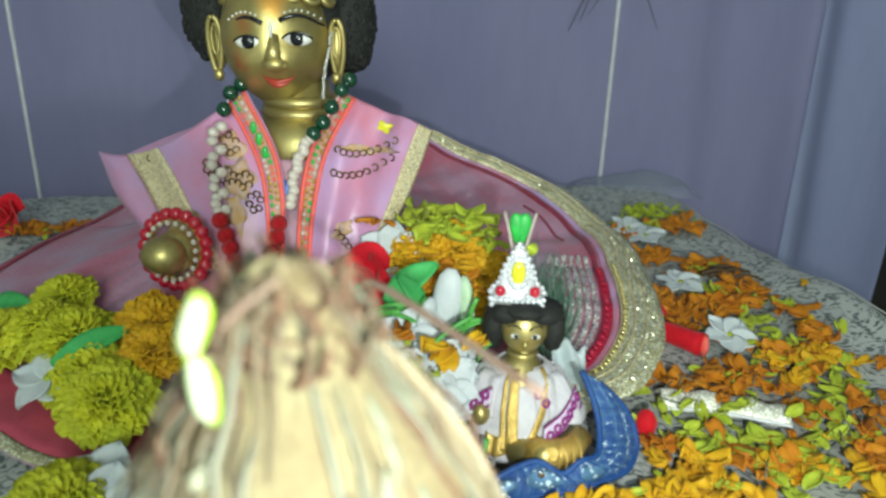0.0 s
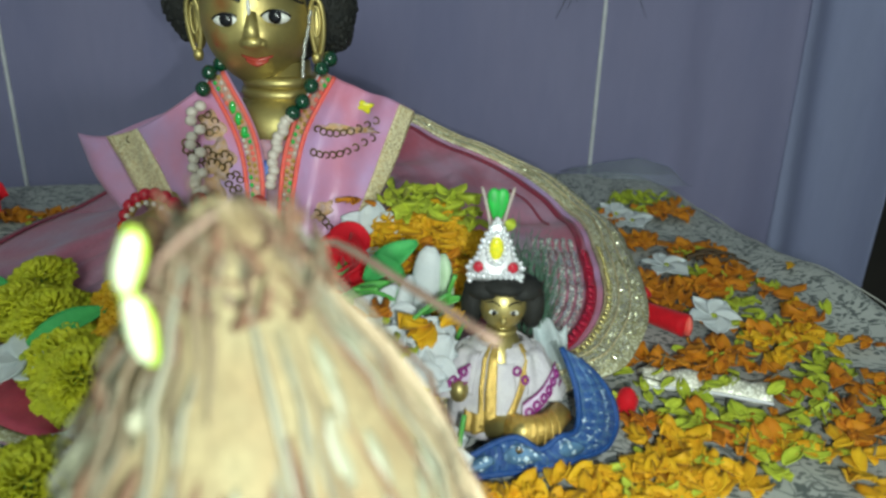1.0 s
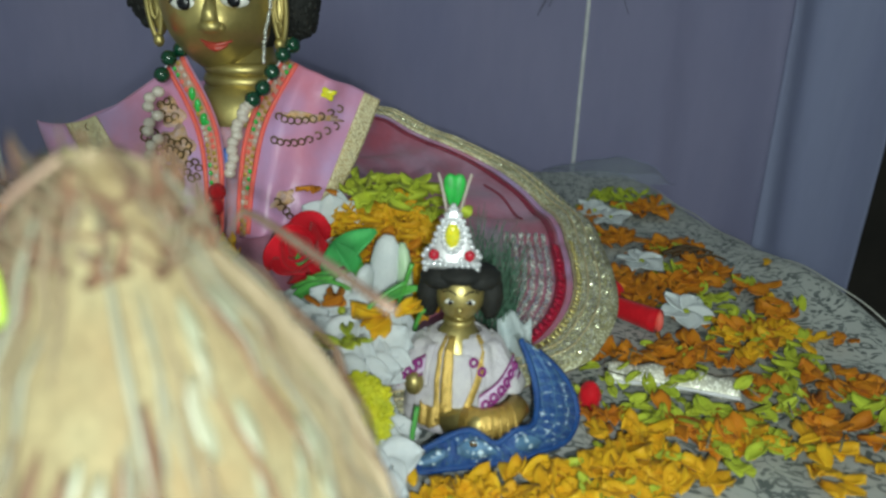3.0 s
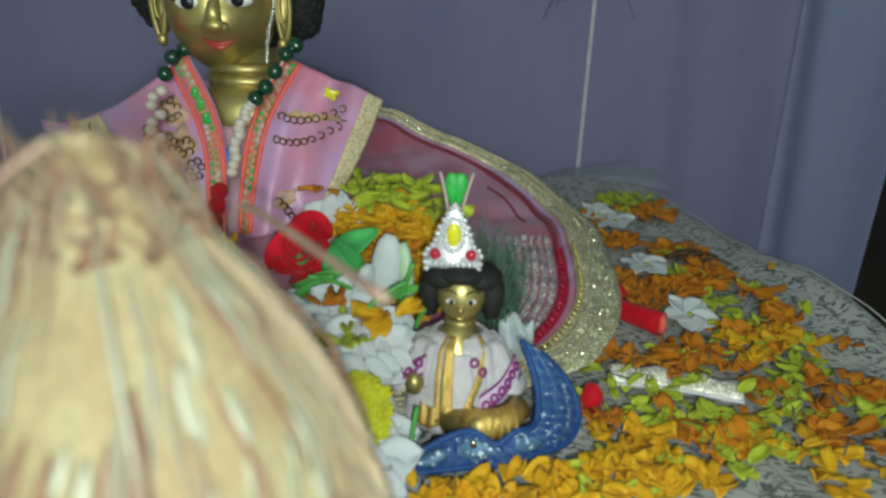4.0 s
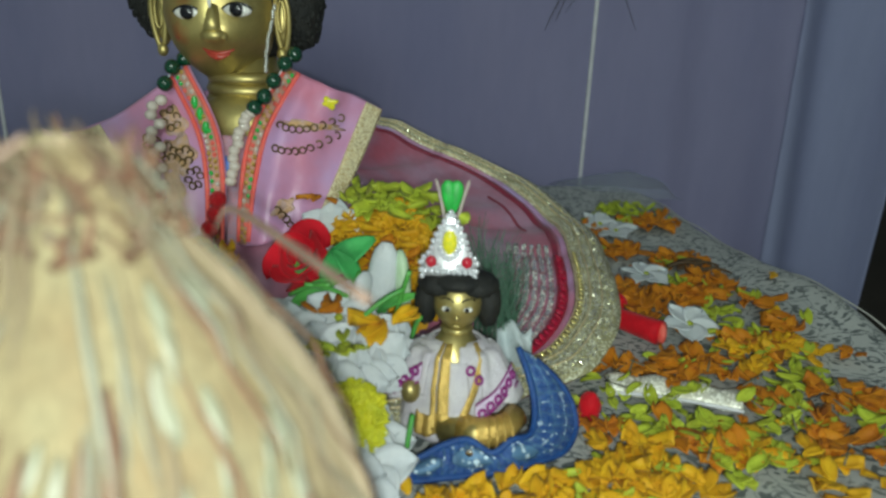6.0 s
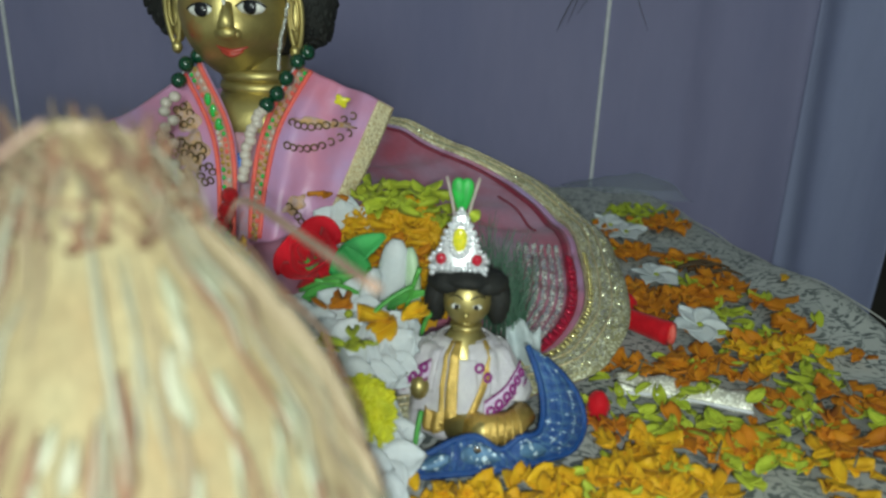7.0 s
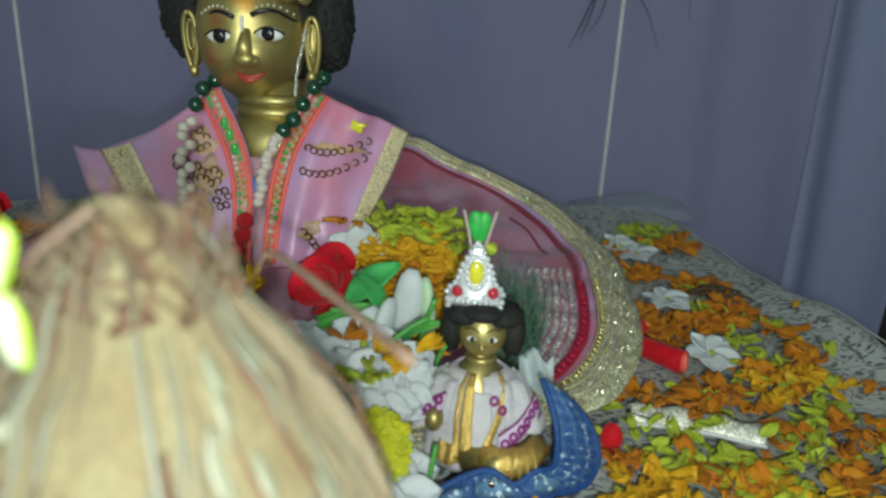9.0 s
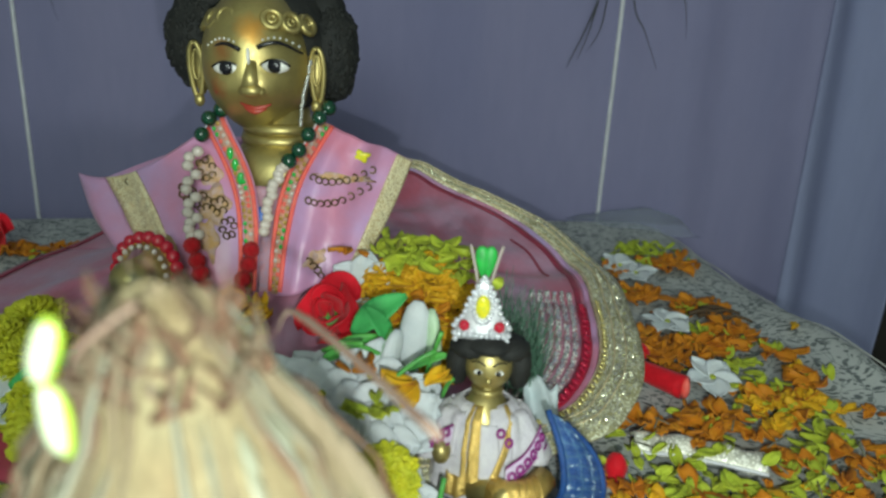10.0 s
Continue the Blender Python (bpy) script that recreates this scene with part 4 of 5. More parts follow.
BROWN = mat("dry_brown", (0.05, 0.03, 0.015), (0.09, 0.05, 0.02), scale=200, rough=0.8)


def skirt_z(x, y):
    d = Vector((x, y, 0)) - SC
    deg = math.degrees(math.atan2(d.y, d.x))
    deg = deg - 360 if deg > 160 else deg
    r1, _ = table(HEM, deg)
    s = (d.length - 0.04) / (r1 - 0.04)
    return skirt_at(deg, min(max(s, 0), 1)).z + 0.003 if s <= 1.0 else ground_z(x, y)


def petal(bm, m, length, width, cup=0.2, curl=0.0, ruffle=0.0, slot=0, nu=4, nv=5, tip=0.35, th=0.0004):
    """A petal of real thickness that grows along +x from the origin of m."""
    ph = random.random() * 6

    def f(u, v):
        w = width * (math.sin(math.pi * min(1, (v * (1 - tip * 0.5) + 0.08))) ** 0.8 if tip > 0 else (0.25 + 0.75 * math.sin(math.pi * min(0.5, v * 0.75))) * math.sqrt(1 - 0.65 * max(0, (v - 0.7) / 0.3) ** 2))
        y = (u - 0.5) * w
        z = cup * (abs(u - 0.5) * 2) ** 2 * width * 0.5 + curl * length * v * v + ruffle * math.sin(u * 7 + ph) * v * width
        return m @ Vector((v * length, y, z))
    return sheet(f, nu, nv, th, bm=bm, slot=slot)


def head_mesh(r, n, h, ragged=1.0, short=1.0):
    """The ruffled petals of a double marigold, lying round the origin."""
    bm = bmesh.new()
    for i in range(n):
        t = math.sqrt((i + 0.5) / n)
        a = i * 137.5
        tilt = lerp(82, 12, t) + random.uniform(-12, 12) * ragged
        l = r * short * lerp(0.35, 0.62, t) * random.uniform(0.85, 1.15)
        m = pose(math.cos(radians(a)) * r * t * (1.1 - 0.55 * short), math.sin(radians(a)) * r * t * (1.1 - 0.55 * short), h * (1 - t * t) * 0.6 + 0.001) @ rot(0, 0, a + random.uniform(-15, 15)) @ rot(0, -tilt, 0)
        petal(bm, m, l, l * 0.85, 0.5, -0.25, 0.14, nu=4, nv=3)
    return bm


def marigold(name, m, r, h, n, label, category="flower", group="", short=1.0):
    e = thing(name, (0, 0, 0), label, category, group)
    part("petals", head_mesh(r, n, h, 1.0, short), m, e)
    part("calyx", ball((0, 0, 0.002), (r * 0.45, r * 0.45, 0.0035), 12, 8), STEM, e, "green calyx")
    return e


def white_flower():
    e = thing("white_flower", (0, 0, 0), "fresh white jasmine flower with broad pinwheel petals", "flower", "white offering flowers")
    bm = bmesh.new()
    petal(bm, rot(0, -10, 0), 0.021, 0.0195, 0.15, -0.15, 0.04, nu=6, nv=7, tip=0.12, th=0.0006)
    me = finish(bm, "petal", WHITE_PETAL)
    for i in range(5):
        piece("petal", me, e, pose(0, 0, 0.003, 0, 0, 72 * i + random.uniform(-6, 6)) @ rot(9, 0, 0))
    part("centre", ball((0, 0, 0.004), (0.0024, 0.0024, 0.002), 10, 6), LIME, e, "yellow-green centre")
    part("tube", tube([(0, 0, 0.003), (0, 0, 0.0008)], 0.0016, 8), BUD_GREEN, e)
    return e


def put(proto, x, y, z, tilt=0, turn=None, size=1.0, label=""):
    ob = copy_thing(proto, pose(x, y, z) @ rot(tilt + random.uniform(-8, 8), random.uniform(-12, 12), 0) @ rot(0, 0, random.uniform(0, 360) if turn is None else turn) @ Matrix.Scale(size, 4))
    ob.scale = (size, size, size)
    return tagged(ob, label)


def retire(proto, x, y, z, tilt=0, turn=0):
    """The first one of a kind takes a place of its own."""
    proto.matrix_basis = pose(x, y, z, tilt, 0, turn)


random.seed(4)
wf = white_flower()
for x, y in ((0.204, 0.492), (0.194, 0.583), (0.190, 0.695), (0.177, 0.716)):
    put(wf, x, y, 0.004, tilt=8, size=1.0)
# white flowers heaped in the lap and in front of it
for x, y, up, tilt in ((-0.024, 0.448, 0.034, 50), (-0.030, 0.452, 0.030, 60), (0.002, 0.347, 0.020, 30), (0.006, 0.362, 0.030, 35), (-0.014, 0.352, 0.030, 30), (-0.036, 0.366, 0.030, 30), (-0.030, 0.340, 0.024, 20),
                       (0.004, 0.330, 0.014, 25), (0.006, 0.326, 0.012, 40), (0.004, 0.318, 0.010, 20), (-0.052, 0.352, 0.026, 30), (-0.060, 0.380, 0.018, 25), (-0.012, 0.378, 0.036, 40),
                       (-0.080, 0.372, 0.020, 20), (-0.045, 0.322, 0.014, 20), (-0.016, 0.322, 0.014, 15), (-0.070, 0.340, 0.016, 20), (0.010, 0.356, 0.024, 50), (0.012, 0.305, 0.006, 20), (-0.02, 0.305, 0.008, 20),
                       (-0.002, 0.390, 0.024, 30), (-0.028, 0.390, 0.018, 25), (-0.045, 0.396, 0.014, 30), (0.014, 0.372, 0.022, 30), (0.000, 0.335, 0.020, 35), (-0.002, 0.342, 0.022, 40), (-0.012, 0.338, 0.024, 30), (0.004, 0.308, 0.012, 35), (-0.008, 0.315, 0.014, 30), (-0.024, 0.330, 0.022, 30)):
    put(wf, x, y, skirt_z(x, y) + up, tilt)
for x, y, up in ((0.016, 0.302, 0.012), (0.002, 0.297, 0.014), (0.010, 0.290, 0.008), (-0.140, 0.283, 0.012), (-0.148, 0.298, 0.012), (-0.205, 0.362, 0.012)):
    put(wf, x, y, skirt_z(x, y) + up, 25)
retire(wf, 0.012, 0.322, 0.012, 30, 20)

lm = marigold("yellow_marigold", LEMON, 0.025, 0.024, 210, "full lemon-yellow marigold head", group="yellow marigolds", short=0.66)
for x, y, up, tilt, size in ((-0.205, 0.392, 0.010, 20, 1.0), (-0.228, 0.402, 0.010, 15, 0.9), (-0.165, 0.345, 0.012, 30, 0.95), (-0.232, 0.432, 0.008, 25, 0.8), (-0.160, 0.282, 0.008, 20, 0.95), (-0.255, 0.40, 0.008, 10, 0.95),
                             (0.002, 0.320, 0.026, 40, 0.72), (-0.016, 0.318, 0.020, 30, 0.75), (-0.098, 0.415, 0.012, 20, 0.6)):
    put(lm, x, y, skirt_z(x, y) + up, tilt, size=size)
retire(lm, -0.185, 0.37, skirt_z(-0.185, 0.37) + 0.004, 20)

om = marigold("orange_marigold", AMBER, 0.022, 0.015, 90, "torn orange marigold head with ruffled petals", group="orange marigolds")
for x, y, z, tilt, size in ((0.012, 0.452, 0.074, 40, 0.95), (-0.014, 0.452, 0.070, 40, 0.9), (0.028, 0.440, 0.064, 50, 0.85), (0.000, 0.438, 0.060, 50, 0.8), (-0.165, 0.402, 0.04, 30, 0.9), (-0.150, 0.372, 0.04, 30, 0.8)):
    put(om, x, y, z, tilt, size=size)
retire(om, 0.018, 0.425, 0.046, 45)


def loose_petals(bm, x, y, spread, n, length, z=0.0, pile=0.0035, curl=0.25, fat=0.75, blunt=0):
    for _ in range(n):
        a, r = random.uniform(0, math.tau), spread * math.sqrt(random.random())
        px, py = x + math.cos(a) * r * 1.25, y + math.sin(a) * r
        l = length * random.uniform(0.7, 1.3)
        if z == 0.0 and px > 0.1 and skirt_z(px, py) > ground_z(px, py) + 0.002:
            continue
        zz = max(skirt_z(px, py), z) + 0.002 + pile * random.random() * (1 - r / spread * 0.6)
        m = pose(px, py, zz, random.uniform(-20, 20), random.uniform(-22, 4), random.uniform(0, 360))
        petal(bm, m, l, l * fat * random.uniform(0.7, 1.1), 0.45, curl * random.uniform(-1, 1), 0.20, nu=5, nv=4, tip=blunt)


random.seed(9)
bm_o, bm_y, bm_l = bmesh.new(), bmesh.new(), bmesh.new()
for x, y, k in ((0.238, 0.742, 1.2), (0.160, 0.703, 0.4), (0.228, 0.632, 0.8), (0.179, 0.640, 0.8), (0.175, 0.549, 1.2), (0.238, 0.585, 0.8), (0.239, 0.627, 0.6), (0.231, 0.560, 1.0), (0.205, 0.545, 0.7), (0.265, 0.539, 0.25), (0.275, 0.506, 0.3), (0.262, 0.495, 0.4),
                (0.242, 0.467, 1.1), (0.176, 0.432, 1.1), (0.195, 0.438, 0.9), (0.210, 0.437, 0.7), (0.151, 0.424, 0.7), (0.217, 0.406, 0.6), (0.267, 0.409, 0.9), (0.285, 0.402, 0.9), (0.248, 0.383, 0.8), (0.126, 0.366, 0.9), (0.178, 0.348, 0.8), (0.25, 0.354, 0.8),
                (0.166, 0.364, 0.8), (0.205, 0.60, 0.5), (0.19, 0.52, 0.5), (-0.398, 0.655, 1.2), (-0.36, 0.66, 1.0), (-0.43, 0.62, 1.0), (-0.34, 0.62, 0.5), (0.30, 0.385, 0.6)):
    loose_petals(bm_l, x, y, 0.012 + 0.006 * k, int(3 * k), 0.009, curl=0.5, fat=0.6, blunt=0.3, pile=0.006)
    loose_petals(bm_o, x, y, 0.009 + 0.006 * k, int(11 * k) + 1, 0.0125, fat=0.95, pile=0.003)
for x, y, k in ((0.103, 0.305, 1.1), (0.124, 0.320, 1.1), (0.132, 0.312, 1.2), (0.148, 0.320, 1.0), (0.050, 0.293, 0.8), (0.068, 0.294, 0.9), (0.086, 0.298, 1.0), (0.196, 0.345, 0.6), (0.223, 0.341, 0.6), (0.228, 0.318, 0.3), (0.252, 0.466, 1.1), (0.229, 0.470, 0.8), (0.238, 0.452, 0.8),
                (0.132, 0.350, 0.7), (0.140, 0.340, 0.8), (0.034, 0.288, 0.6), (0.265, 0.33, 0.4), (0.29, 0.345, 0.5)):
    loose_petals(bm_l, x, y, 0.014 + 0.006 * k, int(3 * k), 0.009, curl=0.5, fat=0.6, blunt=0.3, pile=0.006)
    loose_petals(bm_y, x, y, 0.010 + 0.006 * k, int(17 * k) + 1, 0.0118, fat=0.85, pile=0.0035)
for x, y, k in ((0.202, 0.777, 1.3), (0.185, 0.75, 0.7), (0.229, 0.78, 1.0), (0.215, 0.80, 0.7), (0.233, 0.523, 0.7), (0.185, 0.436, 0.4), (0.252, 0.423, 0.8), (0.262, 0.432, 0.5), (0.23, 0.389, 1.0), (0.273, 0.385, 0.6), (0.177, 0.362, 1.2), (0.197, 0.364, 1.2), (0.151, 0.362, 0.9), (0.120, 0.300, 0.4),
                (0.207, 0.343, 0.7), (0.186, 0.328, 0.4), (0.129, 0.389, 0.6), (0.16, 0.38, 0.7), (0.215, 0.62, 0.4), (0.222, 0.48, 0.4), (0.24, 0.50, 0.3), (0.285, 0.37, 0.6), (0.255, 0.545, 0.3)):
    loose_petals(bm_l, x, y, 0.009 + 0.006 * k, int(12 * k) + 2, 0.0110, curl=0.4, fat=0.65, blunt=0.3, pile=0.004)
for x, y in ((0.174, 0.700), (0.173, 0.643), (0.190, 0.654), (0.219, 0.629), (0.168, 0.569), (0.169, 0.535), (0.180, 0.526), (0.204, 0.546), (0.223, 0.555), (0.246, 0.576), (0.221, 0.737), (0.236, 0.730)):
    loose_petals(bm_o, x, y, 0.011, 8, 0.0125, fat=0.95, pile=0.004)
for x, y in ((0.199, 0.773), (0.204, 0.734), (0.171, 0.650), (0.220, 0.560), (0.216, 0.577), (0.190, 0.750)):
    loose_petals(bm_l, x, y, 0.010, 8, 0.011, curl=0.4, fat=0.65, blunt=0.3, pile=0.004)
for bm_k in range(26):
    x, y = random.uniform(0.13, 0.29), random.uniform(0.34, 0.60)
    loose_petals((bm_o, bm_l, bm_y)[bm_k % 3], x, y, 0.006, 2, 0.010, pile=0.001)
for x, y in ((0.146, 0.398), (0.165, 0.394), (0.188, 0.402), (0.200, 0.392), (0.178, 0.390)):
    loose_petals(bm_l, x, y - 0.006, 0.009, 2, 0.010, z=0.009, pile=0.004, curl=0.4, fat=0.65, blunt=0.3)
    loose_petals(bm_o, x, y + 0.014, 0.007, 2, 0.010, z=0.009, pile=0.003)
loose_petals(bm_o, 0.298, 0.463, 0.003, 5, 0.008)
loose_petals(bm_o, 0.262, 0.541, 0.003, 5, 0.009)
# petals heaped on the lap, over the marigold heads
loose_petals(bm_l, 0.004, 0.462, 0.022, 46, 0.013, z=0.088, pile=0.010, curl=0.3, fat=1.0)
loose_petals(bm_l, 0.022, 0.452, 0.014, 16, 0.012, z=0.082, pile=0.010, curl=0.3, fat=1.0)
loose_petals(bm_y, -0.012, 0.455, 0.016, 20, 0.012, z=0.076, pile=0.010)
loose_petals(bm_y, 0.010, 0.440, 0.022, 60, 0.012, z=0.066, pile=0.014)
loose_petals(bm_y, 0.022, 0.428, 0.014, 26, 0.012, z=0.056, pile=0.012)
loose_petals(bm_o, 0.004, 0.432, 0.016, 24, 0.012, z=0.062, pile=0.012)
loose_petals(bm_l, -0.096, 0.418, 0.016, 18, 0.011, z=0.060, pile=0.006)
loose_petals(bm_y, -0.085, 0.405, 0.010, 14, 0.012, z=0.064, pile=0.008)
loose_petals(bm_o, -0.038, 0.452, 0.004, 5, 0.010, z=0.092, pile=0.004)
loose_petals(bm_y, 0.018, 0.362, 0.006, 8, 0.014, z=0.056, pile=0.004)
loose_petals(bm_o, -0.02, 0.36, 0.006, 5, 0.010, z=0.060, pile=0.004)
loose_petals(bm_l, -0.004, 0.34, 0.010, 10, 0.009, z=0.05, pile=0.004)
lone("orange_petals", bm_o, ORANGE, "loose orange marigold petals scattered over the printed cloth", "petals", kind="stuff")
lone("amber_petals", bm_y, AMBER, "loose amber-yellow marigold petals scattered over the printed cloth", "petals", kind="stuff")
lone("lime_petals", bm_l, LIME, "loose yellow-green petals and sepals scattered over the cloth", "petals", kind="stuff")


def rose(x, y, z, r):
    e = thing("rose", (x, y, z - r * 0.6), "deep red rose bloom lying among the flowers", "flower")
    axis = pose(x, y, z) @ rot(52, -6, 0)
    for i in range(12):
        t = i / 11
        a0 = radians(i * 137.5)
        wide = lerp(2.6, 1.5, t)
        R1 = r * lerp(0.14, 0.95, t ** 0.8)
        top = r * (lerp(0.50, 0.16, t) + 0.10 * math.sin(i * 2.7))
        ph = i * 1.3

        def f(u, v):
            k = (u - 0.5) * wide
            flare = 1 + 0.22 * t * max(0, v - 0.6) / 0.4
            rho = R1 * math.sin(math.pi / 2 * min(1, 0.15 + v)) * flare * (1 + 0.11 * math.sin(3.3 * k + ph) * v)
            h = lerp(-0.45 * r, top, v) - 0.30 * r * (2 * abs(u - 0.5)) ** 3 * v - 0.10 * r * t * max(0, v - 0.7) / 0.3
            return axis @ Vector((rho * math.cos(a0 + k), rho * math.sin(a0 + k), h))
        part("petal", sheet(f, 10, 7, 0.0007), ROSE_RED, e)
    part("calyx", ball((x, y + r * 0.3, z - r * 0.4), (r * 0.3, r * 0.3, r * 0.3), 10, 8), STEM, e, "green calyx")
    return e


rose(-0.0455, 0.427, 0.0645, 0.0205)
rose(-0.415, 0.655, 0.014, 0.020)


def leaf(name, base, tipp, width, m, label, category="leaf", sag=0.004):
    base, tipp = Vector(base), Vector(tipp)
    d = tipp - base
    side = d.cross(Vector((0.2, -0.6, 0.8))).normalized()
    up = side.cross(d).normalized()

    def f(u, v):
        w = width * math.sin(math.pi * (0.06 + 0.9 * v)) ** 0.8
        return base + d * v + side * (u - 0.5) * w + up * (sag * math.sin(math.pi * v) + 0.25 * w * abs(u - 0.5))
    return lone(name, sheet(f, 6, 12, 0.0006), m, label, category)


leaf("leaf", (-0.028, 0.405, 0.062), (0.002, 0.408, 0.086), 0.016, LEAF, "broad dark green leaf among white flowers")
leaf("leaf", (-0.006, 0.400, 0.060), (-0.020, 0.398, 0.082), 0.011, LEAF, "broad dark green leaf among white flowers")
leaf("leaf", (-0.042, 0.392, 0.050), (-0.012, 0.396, 0.066), 0.010, STEM, "narrow bright green leaf")
leaf("leaf", (0.006, 0.385, 0.052), (0.030, 0.380, 0.066), 0.006, STEM, "narrow bright green leaf")
leaf("leaf", (-0.302, 0.455, 0.02), (-0.248, 0.425, 0.040), 0.018, LEAF, "broad dark green leaf between yellow marigolds")
leaf("leaf", (-0.205, 0.365, 0.035), (-0.172, 0.392, 0.045), 0.014, LEAF, "broad dark green leaf between yellow marigolds")


def spike(x, y, z, lean, m, h=0.034, w=0.008):
    base = Vector((x, y, z))
    top = base + Vector((lean, 0.004, h))
    return lone("tuberose_bud", tube([base.lerp(top, i / 8) for i in range(9)], lambda t: w * (0.35 + 0.65 * math.sin(math.pi * min(1, 0.12 + t * 0.80)) ** 0.8) * (1 if t < 0.95 else 0.6), 12, flat=0.6), m, "closed tuberose bud standing among white flowers", "flower bud", "tuberose buds")


spike(0.006, 0.392, 0.052, 0.004, WHITE_PETAL, 0.036, 0.0085)
spike(0.020, 0.392, 0.050, -0.003, BUD_GREEN, 0.034, 0.0072)
spike(-0.006, 0.384, 0.048, 0.006, WHITE_PETAL, 0.026, 0.007)
for a, b in (((-0.040, 0.385, 0.060), (-0.016, 0.372, 0.072)), ((0.000, 0.360, 0.058), (0.022, 0.366, 0.074)), ((-0.030, 0.376, 0.070), (-0.008, 0.384, 0.060)), ((0.016, 0.380, 0.050), (0.024, 0.376, 0.080)), ((-0.012, 0.398, 0.066), (0.010, 0.390, 0.050)), ((0.026, 0.372, 0.045), (0.031, 0.36, 0.062)), ((0.028, 0.318, 0.004), (0.031, 0.326, 0.028)), ((-0.01, 0.377, 0.050), (-0.004, 0.392, 0.072))):
    lone("stem", tube([Vector(a).lerp(Vector(b), i / 6) + Vector((0, 0, 0.002 * math.sin(i / 2))) for i in range(7)], 0.0013, 8), STEM, "short cut green flower stem", "stem", "flower stems")


leaf("leaf", (0.0493, 0.3720, 0.1074), (0.0523, 0.3740, 0.1128), 0.0055, LIME, "small yellow-green sepal tucked behind the crown")


# ---- coconut: tuft, husk strands, tied ribbon ----
random.seed(12)


def nut_surface(a, z, out=0.0):
    prof = [(0.0, 0.044), (0.065, 0.048), (0.09, 0.0485), (0.112, 0.0468), (0.135, 0.0390), (0.154, 0.0278), (0.168, 0.0175), (0.178, 0.0125), (0.184, 0.009), (0.19, 0.004)]
    r = table(prof, z)[0] + out
    lean = -0.009 * max(0, (z - 0.10) / 0.087)
    return Vector((CX + lean + r * math.cos(a), CY + r * math.sin(a), z))


PALE_FIBRE = mat("pale_fibre", (0.16, 0.164, 0.118), (0.136, 0.13, 0.0832), scale=90, rough=0.6, fine=0.2, spread=0.2)
RUSTY_FIBRE = mat("rusty_fibre", (0.108, 0.0528, 0.0256), (0.132, 0.076, 0.04), scale=90, rough=0.8, fine=0.2, spread=0.3)
for i in range(150):
    a = random.uniform(0, math.tau) if i % 3 else random.uniform(-2.9, -0.2)
    z0 = random.uniform(0.06, 0.165)
    ln = random.uniform(0.018, 0.05)
    w = random.uniform(0.0003, 0.0009)
    tw = random.uniform(-0.25, 0.25)
    pts = [nut_surface(a + tw * t, min(z0 + ln * t, 0.186), 0.0012 + 0.0016 * math.sin(math.pi * t)) for t in [k / 7 for k in range(8)]]
    part("husk_strand", tube(pts, lambda t, w=w: w * (0.3 + math.sin(math.pi * t)), 5, flat=0.5), (FIBRE, PALE_FIBRE, PALE_FIBRE, FIBRE, PALE_FIBRE, RUSTY_FIBRE)[i % 6], husk)
STRAY_FIBRE = mat("stray_fibre", (0.19, 0.115, 0.085), (0.22, 0.15, 0.11), scale=120, rough=0.7, fine=0.2)
# mint-white streaks put the husk's bright highlights into colour
MINT_HIGHLIGHT = mat("husk_highlight", (0.185, 0.195, 0.130), (0.205, 0.200, 0.135), scale=90, rough=0.5, spread=0.15)
for i in range(70):
    a = random.uniform(-3.0, -0.1)
    z0 = random.uniform(0.085, 0.160)
    ln = random.uniform(0.006, 0.016)
    w = random.uniform(0.0009, 0.0019)
    pts = [nut_surface(a + 0.05 * t, min(z0 + ln * t, 0.186), 0.0014) for t in [k / 5 for k in range(6)]]
    part("husk_flake", tube(pts, lambda t, w=w: w * (0.25 + math.sin(math.pi * t)), 6, flat=0.4), MINT_HIGHLIGHT if i % 5 < 3 else RUSTY_FIBRE, husk)
for i in range(140):
    a = random.uniform(0, math.tau)
    base = nut_surface(a, random.uniform(0.168, 0.182), 0.0005)
    top = base + Vector((random.uniform(-0.007, 0.006), random.uniform(-0.004, 0.004), random.uniform(0.002, 0.011)))
    top.z = min(top.z, 0.1945)
    part("tuft_flake", tube([base.lerp(top, t / 5) + Vector((0.001 * math.sin(t), 0, 0)) for t in range(6)], lambda t: 0.0014 * (1 - 0.7 * t), 6, flat=0.35), (RUSTY_FIBRE, FIBRE, RUSTY_FIBRE)[i % 3], nut)
for pts, w in (([(-0.0141, 0.2030, 0.1446), (-0.0133, 0.2120, 0.1536), (-0.0093, 0.2150, 0.1575), (0.0142, 0.1900, 0.1555), (0.0346, 0.1600, 0.1571)], 0.0014),
               ([(-0.030, 0.142, 0.172), (-0.026, 0.138, 0.182), (-0.016, 0.140, 0.1905)], 0.0007)):
    part("loose_fibre", tube([along(pts, i / 14) for i in range(15)], lambda t, w=w: w * (0.12 + 0.88 * min(1, max(0, (t - 0.22) * 3))) * (1 - 0.2 * t), 7), STRAY_FIBRE, nut, "long stray coconut fibre")
FOIL = mat("pale_foil", (0.46, 0.50, 0.36), (0.40, 0.48, 0.28), scale=200, rough=0.30, coat=0.5, spec=0.9)
FOIL_EDGE = mat("lime_foil", (0.30, 0.44, 0.03), (0.25, 0.38, 0.025), scale=200, rough=0.4)
tie = thing("foil_ribbon", (-0.05, 0.13, 0.15), "shiny pale yellow-green foil ribbon tied on the coconut", "ribbon")
